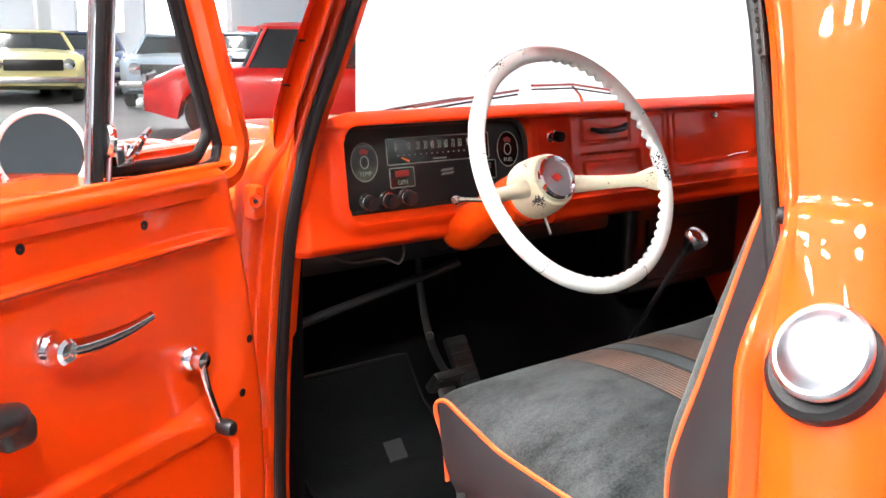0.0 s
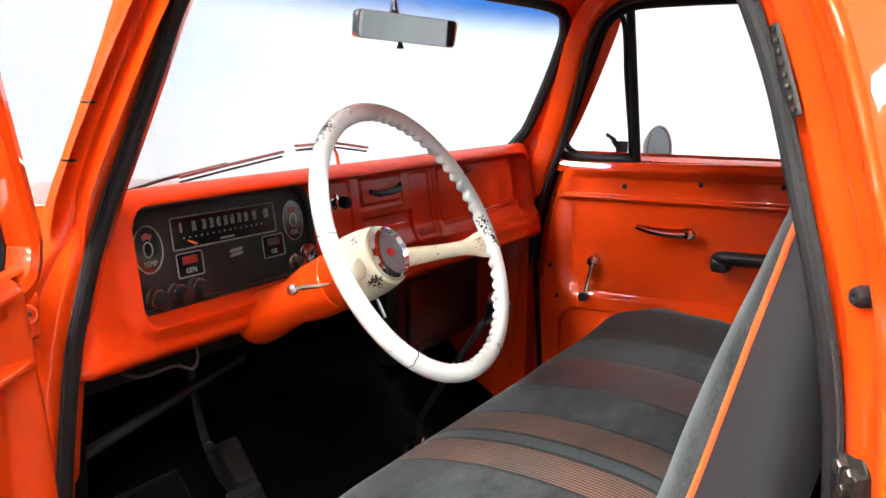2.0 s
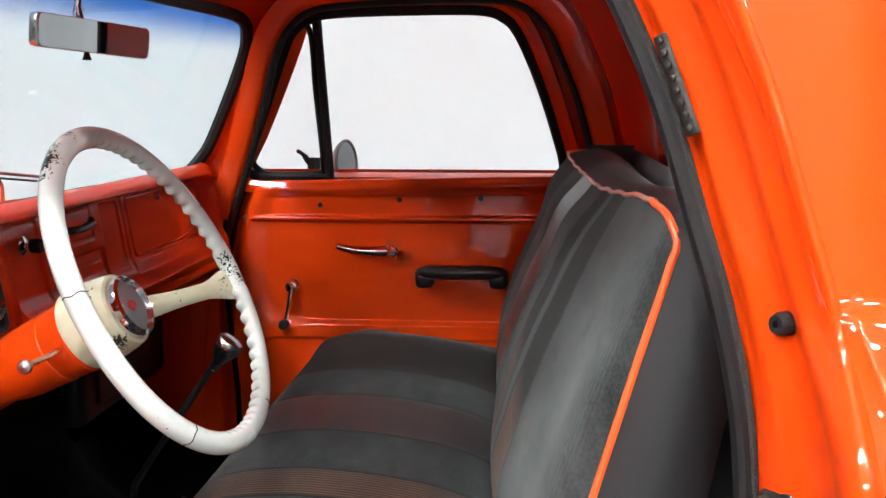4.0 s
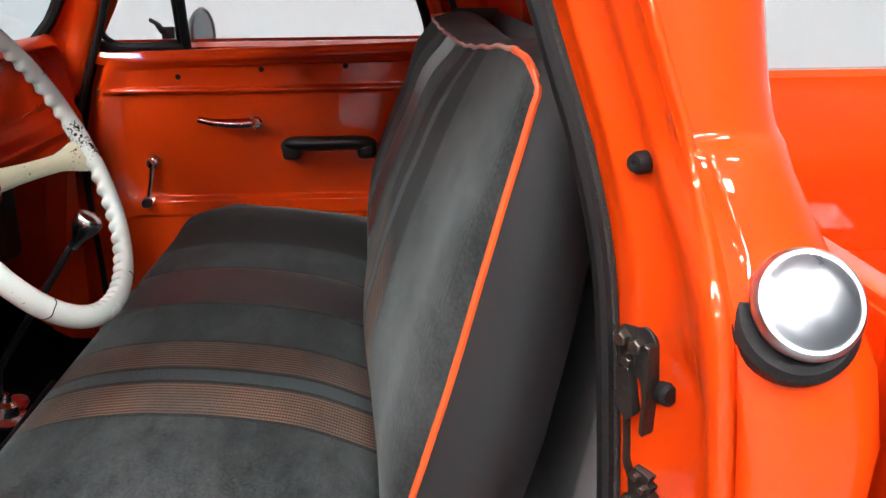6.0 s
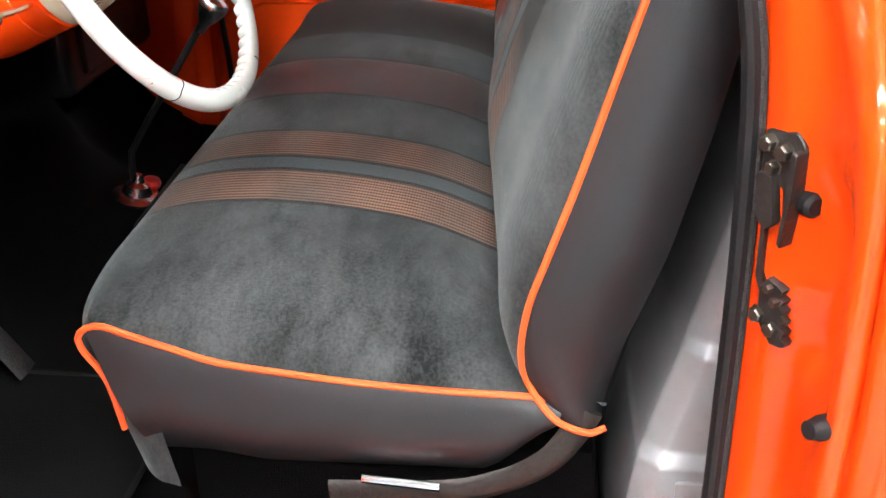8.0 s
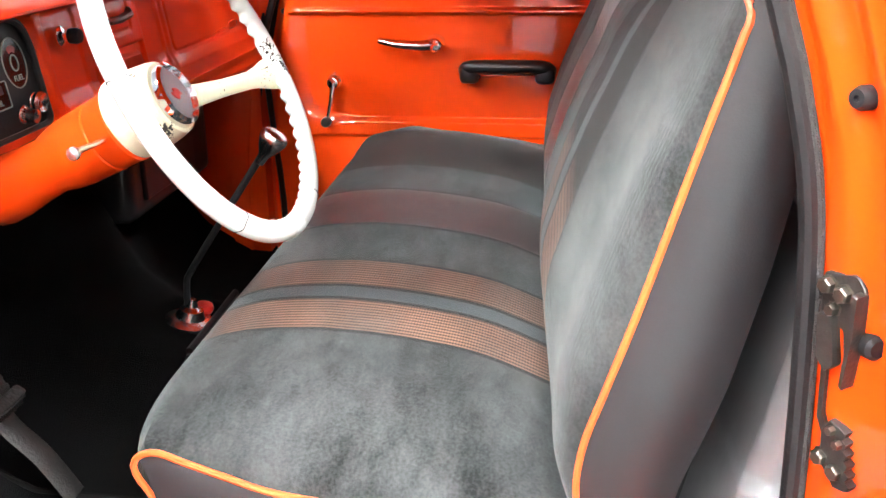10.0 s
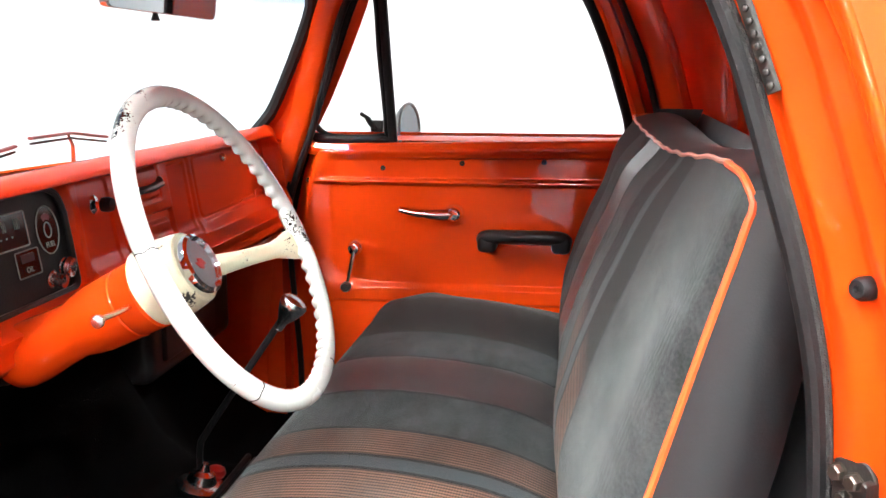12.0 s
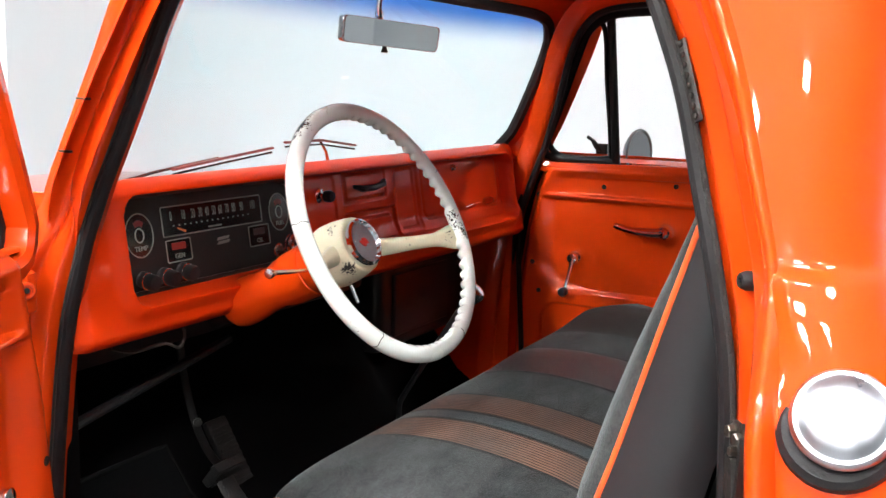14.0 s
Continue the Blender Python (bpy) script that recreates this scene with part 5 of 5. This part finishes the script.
    lathe(d, [(.008, -.006), (.012, 0), (.0125, .014), (.010, .021), (.001, .022)], m @ Vector(tip), inw, 18)
    part("crank_knob", d, BLACKP, body)
    # armrest
    d = B()
    pts = [(.750, .446, 1.064), (.728, .447, 1.070), (.708, .436, 1.078), (.704, .40, 1.080), (.704, .35, 1.080), (.705, .30, 1.080), (.708, .270, 1.078), (.728, .260, 1.070), (.750, .260, 1.064)]
    tube(d, smooth([m @ Vector(p) for p in pts], 36), .0200, 14, False, .85)
    part("armrest", d, BLACKP, body, "black padded armrest")
    for y in (.440, .266):
        d = B()
        box(d, (.692, y - .024, 1.042), (.757, y + .022, 1.082), .017, m, 4)
        part("armrest_foot", d, BLACKP, body)
    # round outside mirror
    c = m @ Vector((.955, .672, 1.315)) if side > 0 else Vector((-1.254, .80, 1.318))
    fwd = Vector((-.25, -1, .03)).normalized() if side > 0 else Vector((-.32, -.95, .05)).normalized()
    d = B()
    big = 1.16 if side > 0 else 1.0
    lathe(d, [(r * big, h) for r, h in ((.020, .026), (.040, .020), (.054, .006), (.0565, 0), (.0555, -.004), (.0515, -.004), (.0512, .002))], c, -fwd, 36)
    mi = part("outside_mirror", d, CHROME if side < 0 else MIRBACK, body, "round chrome outside mirror")
    d = B()
    lathe(d, [(.052 * big, 0), (.052 * big, .0035), (.001, .0035)], c, fwd, 36)
    part("mirror_glass", d, DARKMIRROR, mi)
    d = B()
    ma, mb = fwd.orthogonal().normalized(), fwd.cross(fwd.orthogonal().normalized())
    tube(d, [c + fwd * .003 + .0545 * big * (math.cos(a) * ma + math.sin(a) * mb) for a in np.linspace(0, 2 * np.pi, 40, endpoint=False)], .0042, 8, True)
    part("mirror_rim", d, TRIM if side < 0 else MIRBACK, body)
    d = B()
    tube(d, [c - fwd * .02, c + Vector((0, .02, -.03)), m @ Vector((.885, .66, 1.285))], .006, 8)
    part("mirror_arm", d, CHROME, body)
    return body


def inner_x(y, z):
    """Depth of the door's inner panel: a rolled edge, a pressed band under the window, a large field and a lower one."""
    edge = min(y - .02, ramp(z, (.58, .92, 1.11, 1.22, 1.31), (.965, .955, .930, .905, .880)) - y, z - .575)
    w = .052 * step(.045, .0, edge) ** 1.5
    soft = .006 + .026 * step(.70, .86, y)
    w += .015 * step(soft, -soft, rrect(y, z, .06, .855, .945, 1.40, .075)) * step(1.200, 1.190, z)
    w += .009 * step(.004, -.004, rrect(y, z, .06, .86, .62, .905, .05))
    w += .014 * step(1.203, 1.211, z) * step(1.282, 1.258, z) * step(.045, .09, edge)
    w += .012 * step(1.28, 1.30, z) ** 2 + .0016 * math.sin(6.5 * y + 1.0) * math.cos(11 * z)
    return .745 + w


bm = B()
tube(bm, smooth([(.752, .905, 1.318), (.748, .918, 1.27), (.742, .931, 1.20), (.741, .934, 1.09), (.741, .922, .90), (.741, .912, .76), (.741, .91, .64)], 50), .0075, 8)
part("gap_strip", bm, GASKET, truck, "black rubber along the front door gap")
door(Matrix.Identity(4), 1)
# the driver door: the same, mirrored and swung open on its front edge
SW = radians(64.9)
du, dn = Vector((-math.sin(SW), -math.cos(SW), 0)), Vector((-math.cos(SW), math.sin(SW), 0))
OPENM = Matrix(((dn.x, -du.x * 1.045, 0, 0), (dn.y, -du.y * 1.045, 0, 0), (0, 0, 1, 0), (0, 0, 0, 1)))
OPENM.translation = Vector((-.958, .8165, -.0145)) - OPENM.to_3x3() @ Vector((.752, .90, 0))
door(OPENM, -1)
bm = B()
box(bm, (-.872, .945, 1.165), (-.850, .985, 1.225), .008, None, 3)
hinge = part("door_hinge", bm, ORANGE, truck, "painted door hinge")
bm = B()
lathe(bm, [(.0125, -.010), (.0125, .004), (.0110, .007), (.0075, .007), (.0065, .004), (.001, .004)], (-.868, .948, 1.199), (-.55, -.83, .08), 20)
part("hinge_pin", bm, ORANGE, hinge)
bm = B()
lathe(bm, [(.0040, .002), (.0040, .0055), (.001, .006)], (-.868, .948, 1.199), (-.55, -.83, .08), 12)
part("hinge_bolt", bm, STEEL, hinge)
bm = B()
box(bm, (-.895, .940, .74), (-.855, .985, .80), .008)
part("door_hinge", bm, ORANGE, truck, "painted door hinge")

# ---- bench seat ----
seat = thing("bench_seat", (0, .35, .60), "charcoal velvet bench seat with brown stripes and orange piping", "bench seat")
XL, XR = -.715, .700
PIPE_Y, PIPE_Z = (.15, .182, .266, .386, .507, .579, .632, .662), (.838, .841, .844, .852, .869, .892, .911, .908)


def cushion(x, t):
    """t: 0 at the rear, 1 over the front edge, 2 at the foot of the front."""
    e = min(x - XL, XR - x)
    k = math.sqrt(max(0, 1 - (1 - min(e / .20, 1)) ** 2))
    if t <= 1:
        y = .10 + t * (.540 + .022 * k)
        base = soft_ramp(y, (.10, .182, .356, .509, .60, .632, .70), (.838, .841, .850, .868, .898, .911, .915), .015)
        crown = soft_ramp(y, (.10, .16, .215, .26, .30, .34, .40, .45, .52, .58, .62, .66, .70), (.80, .836, .868, .888, .904, .915, .925, .931, .935, .932, .927, .917, .895), .012)
        crown += .010 * step(-.1, .15, x) + .014 * step(.35, .60, x)
        if x > .3:
            base += .055 * step(.3, .6, x) * step(.66, .55, y)
        return (x, y, base + (crown - base) * k)
    a = t - 1
    yy = ramp(a, (0, .1, .25, .5, 1), (.640, .651, .648, .634, .616)) + k * ramp(a, (0, .1, .2, .35, .6, 1), (.022, .033, .046, .060, .064, .05))
    zz = ramp(a, (0, .1, .25, .5, 1), (.911 + .005 * k, .900 + .005 * k, .870 + .008 * k, .81, .70))
    return (x, yy - .016 * (1 - k) * step(0, .15, a) - .03 * (1 - k) * step(.3, .6, a), zz)


xs = np.concatenate([np.linspace(XL, XL + .13, 18), np.linspace(XL + .15, XR - .15, 50), np.linspace(XR - .13, XR, 18)])
bm = B()
sheet(bm, cushion, xs, np.concatenate([np.linspace(0, 1, 40), np.linspace(1.04, 2, 18)]))
part("cushion", bm, VELVET, seat, "charcoal velvet cushion with woven brown stripes")
for sx, X in ((-1, XL), (1, XR)):
    bm = B()
    rows = []
    for t in np.linspace(0, 1, 30):
        y = .145 + t * .507
        z1 = ramp(y, PIPE_Y, PIPE_Z)
        low = .722 + .085 * step(.24, .12, y) + .012 * step(.50, .60, y)
        yb = .150 + t * .450
        rows.append([(X + sx * .013 * math.sin(math.pi * min(1, s * 1.02)) ** .8 - sx * .028 * s ** 4, y + (yb - y) * s ** .7, z1 + (low - z1) * s) for s in np.linspace(0, 1, 16)])
    loft(bm, rows, False)
    part("side_skirt", bm, VINYL, seat, "smooth charcoal vinyl side")
    bm = B()
    path = [(X, y, ramp(y, PIPE_Y, PIPE_Z) + .001) for y in (.15, .182, .27, .356, .44, .509, .56, .60, .628)] + [(X + sx * .001, .646, .908), (X + sx * .001, .656, .896), (X + sx * .001, .653, .880), (X + sx * .001, .641, .860), (X, .632, .835), (X, .624, .779)]
    tube(bm, smooth(path, 70), .0038, 8)
    part("piping", bm, PIPING, seat, "bright orange piping")
# backrest
PZ = (.805, .826, .863, .915, .980, 1.069, 1.180, 1.280, 1.342, 1.378)
PY = (.140, .157, .183, .192, .181, .151, .119, .090, .071, .063)


def widen(x, z):
    """The backrest is a little wider than the cushion on the driver's side."""
    return x - .030 * step(.82, 1.04, z) * max(0, 1 - (x - XL) / .3)


def bow(x):
    """How far the top edge leans forward towards the passenger side."""
    return .034 * min(max(0, (x - XL) / (XR - XL)), 1) ** 1.3


def top_z(x):
    """The top edge: highest by the driver's corner."""
    return .016 * math.exp(-((x + .63) / .17) ** 2) - .020 * step(-.5, 0, x) + .008 * step(.3, .66, x) - .012 * math.exp(-((x - XL) / .012) ** 2)


def backrest(x, t):
    """t: 0 at the foot of the front, 1 at its top edge, 2 over the top to the rear."""
    e = min(x - XL, XR - x)
    k = .52 * math.sqrt(max(0, 1 - (1 - min(max(e, 0) / .08, 1)) ** 2)) + .48 * (step(.02, .50, e) if x < 0 else step(.0, .14, e)) + .14 * step(-.1, .35, x)
    if t <= 1:
        z = .83 + t * .545
        y = soft_ramp(z, PZ, PY, .015) + k * soft_ramp(z, (.83, .93, 1.03, 1.115, 1.195, 1.274, 1.334, 1.38, 1.42), (.030, .048, .079, .079, .070, .054, .036, .012, .0), .02) + bow(x) * step(1.22, 1.36, z)
        return (widen(x, z), y, z + top_z(x) * step(1.28, 1.375, z))
    a = t - 1
    y0 = backrest(x, 1)[1]
    y = y0 + (-.040 - y0) * a
    return (widen(x, 1.3), y, 1.375 + top_z(x) + .012 * math.sin(math.pi * min(1, a * 1.1)) - .03 * a ** 4)


bm = B()
sheet(bm, backrest, xs, np.linspace(0, 1, 52))
part("backrest", bm, VELVET, seat, "charcoal velvet backrest with vertical stripes")
bm = B()
sheet(bm, backrest, xs, np.linspace(1.0001, 2, 16))
part("backrest_top", bm, VINYL, seat, "dark vinyl along the top of the backrest")
RZ = (.80, .845, .914, 1.029, 1.139, 1.233, 1.32, 1.375)
RY = (.106, .100, .086, .053, .027, .010, -.014, -.042)
for sx, X in ((-1, XL), (1, XR)):
    bm = B()
    rows = []
    for z in np.linspace(.806, 1.381, 40):
        y0, y1 = ramp(z, PZ, PY), ramp(z, RZ, RY)
        rows.append([(widen(X, z) + sx * (.014 * math.sin(math.pi * min(1, s * 1.0)) ** .8 - .012 * s * s), y0 + (y1 - y0) * s, z) for s in np.linspace(0, 1, 14)])
    loft(bm, rows, False)
    part("backrest_side", bm, VINYL, seat, "smooth charcoal vinyl side")
    bm = B()
    path = [(X + sx * .0155, .101, .818), (X + sx * .016, .106, .815), (X + sx * .018, .122, .812), (X + sx * .014, .155, .826)] + [(widen(X, z), ramp(z, PZ, PY), z) for z in (.863, .903, .96, 1.02, 1.10, 1.2, 1.27, 1.32, 1.35)]
    path += [(widen(X, 1.3) - sx * .001, .064, 1.368)] + [(widen(x, 1.3), backrest(x, 1)[1] + .001, backrest(x, 1)[2] + .002) for x in (X - sx * .012, X - sx * .03, X - sx * .06, X - sx * .09)]
    tube(bm, smooth(path, 90), .0038, 8)
    part("piping", bm, PIPING, seat, "bright orange piping")
bm = B()
path = [(widen(x, 1.3), backrest(x, 1)[1] - .001 + .0012 * math.sin(x * 61) * math.cos(x * 23), backrest(x, 1)[2] + .002 + .0014 * math.sin(x * 47)) for x in np.linspace(XL + .085, XR - .085, 60)]
tube(bm, path, .0030, 8)
part("top_piping", bm, mat("faded_pink_piping", (.70, .33, .26), .5, 0, .15, 30), seat, "faded puckered piping along the top")
bm = B()
sheet(bm, lambda x, z: (x, ramp(z, RZ, RY) - .002, z), np.linspace(XL, XR, 12), np.linspace(.81, 1.372, 16))
part("backrest_rear", bm, VINYL, seat)
bm = B()
tube(bm, smooth([(-.718, .118, .83), (-.722, .134, .80), (-.724, .160, .765), (-.722, .205, .735), (-.72, .27, .715), (-.71, .40, .70)], 24), .016, 10, False, .35, (1, 0, 0))
part("seat_bracket", bm, STEEL, seat, "worn black steel seat bracket")
bm = B()
box(bm, (-.66, .10, .58), (.66, .58, .73), .02)
part("seat_base", bm, CARPET, seat)
bm = B()
tube(bm, [(-.728, .275, .727), (-.728, .36, .735)], .005, 8)
part("adjuster", bm, CHROME, seat, "chrome seat adjuster end")

# floor mat, running up the toe board
MATY, MATT = [p[0] for p in prof[:6]], list(range(6))


def on_floor(x, y, h):
    q = pan(x, ramp(y, MATY, MATT))
    return Vector((x, q[1], q[2] + h))


bm = B()
sheet(bm, lambda u, v: on_floor(-.735 + u * .36, .68 + v * .50, .016 + .003 * math.sin(u * 9) * math.sin(v * 8)), np.linspace(0, 1, 24), np.linspace(0, 1, 30))
thick(bm, .006)
floor_mat = whole("floor_mat", bm, mat("dark_mat", (.0032, .0036, .0040), .95, 0, .4, 60, .6, 400, spec=.1), "dark carpet floor mat on the cab floor", "floor mat")
bm = B()
rim = [(u, 0) for u in np.linspace(0, 1, 12)] + [(1, v) for v in np.linspace(.06, 1, 16)] + [(u, 1) for u in np.linspace(.92, 0, 12)] + [(0, v) for v in np.linspace(.94, .06, 16)]
tube(bm, [on_floor(-.735 + u * .36, .68 + v * .50, .022) for u, v in rim], .005, 6, True)
part("mat_binding", bm, mat("mat_binding", (.007, .007, .007), .9, spec=.15), floor_mat, "worn black edge binding")
bm = B()
sheet(bm, lambda u, v: on_floor(-.545 + u * .045 + v * .01, 1.005 + v * .04, .026), np.linspace(0, 1, 5), np.linspace(0, 1, 5))
thick(bm, .002)
part("mat_label", bm, mat("grey_mat_label", (.016, .0175, .0175), .8, spec=.2), floor_mat, "small grey woven label")

# ---- other cars in the showroom ----
def car(name, x, y, yaw, paint, label, length, height, belt, cabin, width=.9, group="parked cars"):
    """A parked car: body, roof, glass, wheels, lamps. cabin: (front foot, front top, rear top, rear foot) along the length, 0 at the nose."""
    t = thing(name, (x, y, 0), label, "car", group)
    m = Matrix.Translation((x, y, 0)) @ Matrix.Rotation(radians(yaw), 4, "Z")
    bm = B()
    rows = []
    for s in np.linspace(0, 1, 110):
        L = s * length
        nose = step(-.05, .50, L) * step(length + .05, length - .45, L)
        w = width * (.80 + .20 * nose)
        top = belt - .17 * (1 - nose) - .05 * step(1.4, 0, L)
        low = .24 + .10 * (1 - nose)
        for c in (.85, length - .95):
            d = abs(L - c)
            if d < .40:
                low = max(low, .24 + math.sqrt(max(0, .40 ** 2 - d ** 2)) * 1.1)
        ring = [(0, top + .035), (w * .35, top + .03), (w * .62, top + .012), (w * .70, top + .0), (w * .80, top + .012), (w * .90, top - .004), (w * .96, top - .05), (w * .99, top - .12), (w, (top + low) / 2 + .08), (w * .995, (top + low) / 2 - .03), (w * .985, low + .06), (w * .95, low), (0, low)]
        full = ring + [(-a, b) for a, b in ring[-2:0:-1]]
        rows.append([m @ Vector((a, -L, b)) for a, b in full])
    loft(bm, rows, True, False, True)
    body = part("body", bm, paint, t)
    f0, f1, r1, r0 = cabin
    bm = B()
    rows = []
    for zf in (0, .25, .5, .75, .92):
        z = belt - .01 + (height - belt) * zf
        a, b = f0 + (f1 - f0) * zf, r0 + (r1 - r0) * zf
        w = width * (.88 - .18 * zf)
        pts = [(-w, a + .10), (-w * .8, a), (w * .8, a), (w, a + .10), (w, b - .10), (w * .8, b), (-w * .8, b), (-w, b - .10)]
        rows.append([m @ Vector((p, -q, z)) for p, q in pts])
    loft(bm, rows, True, False, True)
    part("glasshouse", bm, DARKWIN, t, "dark windows")
    bm = B()
    rows = []
    for zf, g in ((.86, 1.0), (.93, 1.02), (1.0, .93), (1.03, .6)):
        z = belt + (height - belt) * zf
        a, b = f1 - .06, r1 + .06
        mid = (a + b) / 2
        w = width * .72 * g
        pts = [(-w, a + .08), (-w * .8, a), (w * .8, a), (w, a + .08), (w, b - .08), (w * .8, b), (-w * .8, b), (-w, b - .08)]
        rows.append([m @ Vector((p, -(mid + (q - mid) * g), z)) for p, q in pts])
    loft(bm, rows, True, False, True)
    part("roof", bm, paint, t)
    for sx in (-1, 1):
        for (q0, z0, q1, z1) in ((f0 + .08, 0, f1 + .04, .9), (r0 - .08, 0, r1 - .04, .9), ((f0 + r0) / 2, 0, (f1 + r1) / 2 + .03, .9)):
            bm = B()
            w0, w1 = width * .885, width * (.88 - .18 * .9) + .005
            tube(bm, [m @ Vector((sx * w0, -q0, belt - .01)), m @ Vector((sx * w1, -q1, belt + (height - belt) * z1))], .04, 6, False, .5)
            part("pillar", bm, paint, t)
        for L in (.85, length - .95):
            bm = B()
            c = m @ Vector((sx * (width - .12), -L, .32))
            ax2 = m.to_3x3() @ Vector((sx, 0, 0))
            lathe(bm, [(.20, -.1), (.32, -.09), (.325, .06), (.29, .09), (.20, .085)], c, ax2, 24)
            tw = part("wheel", bm, TYRE, t)
            bm = B()
            lathe(bm, [(.205, .05), (.195, .085), (.12, .05), (.05, .085), (.001, .09)], c, ax2, 20)
            part("rim", bm, CHROME, tw)
        bm = B()
        lathe(bm, [(.09, -.03), (.10, .01), (.085, .02), (.001, .04)], m @ Vector((sx * width * .66, .0, belt - .20)), m.to_3x3() @ Vector((0, 1, 0)), 18)
        part("headlight", bm, CHROME, t)
        bm = B()
        box(bm, (sx * width - .02, -1.9, belt - .16), (sx * width + .015, -1.75, belt - .13), .005, m)
        part("door_handle", bm, CHROME, t)
    bm = B()
    box(bm, (-width * .55, -.05, belt - .32), (width * .55, .03, belt - .12), .02, m)
    part("grille", bm, BLACKP, t, "black grille")
    bm = B()
    box(bm, (-width * .95, -.02, .38), (width * .95, .09, .50), .03, m)
    part("bumper", bm, WORN, t)
    return t


car("pale_yellow_car", 4.15, 17.9, 165, YELLOW, "pale yellow classic coupe parked on the showroom floor", 4.7, 1.28, .92, (1.5, 2.1, 3.1, 3.9))
car("silver_blue_car", 5.75, 15.8, 150, BLUEGREY, "silver-blue classic car parked in the showroom row", 4.6, 1.25, .90, (1.5, 2.1, 3.0, 3.8))
car("dark_blue_car", 5.6, 19.4, 160, NAVY, "dark blue classic car parked in the showroom row", 4.6, 1.25, .88, (1.5, 2.1, 3.0, 3.8))
car("red_wagon", 4.05, 12.75, 60, RED, "bright red vintage wagon parked side-on in the showroom", 4.8, 1.50, .92, (1.25, 1.55, 3.9, 4.6), .88, "parked cars")
for i, (x, y, yaw, paint, lb) in enumerate(((9.9, 20.6, 150, RED, "red classic car with its bonnet raised"), (1.0, 22.5, 165, NAVY, "dark classic car in the far row"), (8.2, 18.6, 140, BLUEGREY, "silver classic car in the far row"), (4.0, 23.5, 165, NAVY, "dark classic car in the far row"))):
    c = car("parked_car", x, y, yaw, paint, lb, 4.6, 1.28, .90, (1.5, 2.1, 3.0, 3.8))
    if i == 0:
        m = Matrix.Translation((x, y, 0)) @ Matrix.Rotation(radians(yaw), 4, "Z")
        bm = B()
        box(bm, (-.30, -1.35, .90), (.30, -1.31, 1.42), .02, m)
        part("raised_bonnet", bm, RED, c, "raised red bonnet")
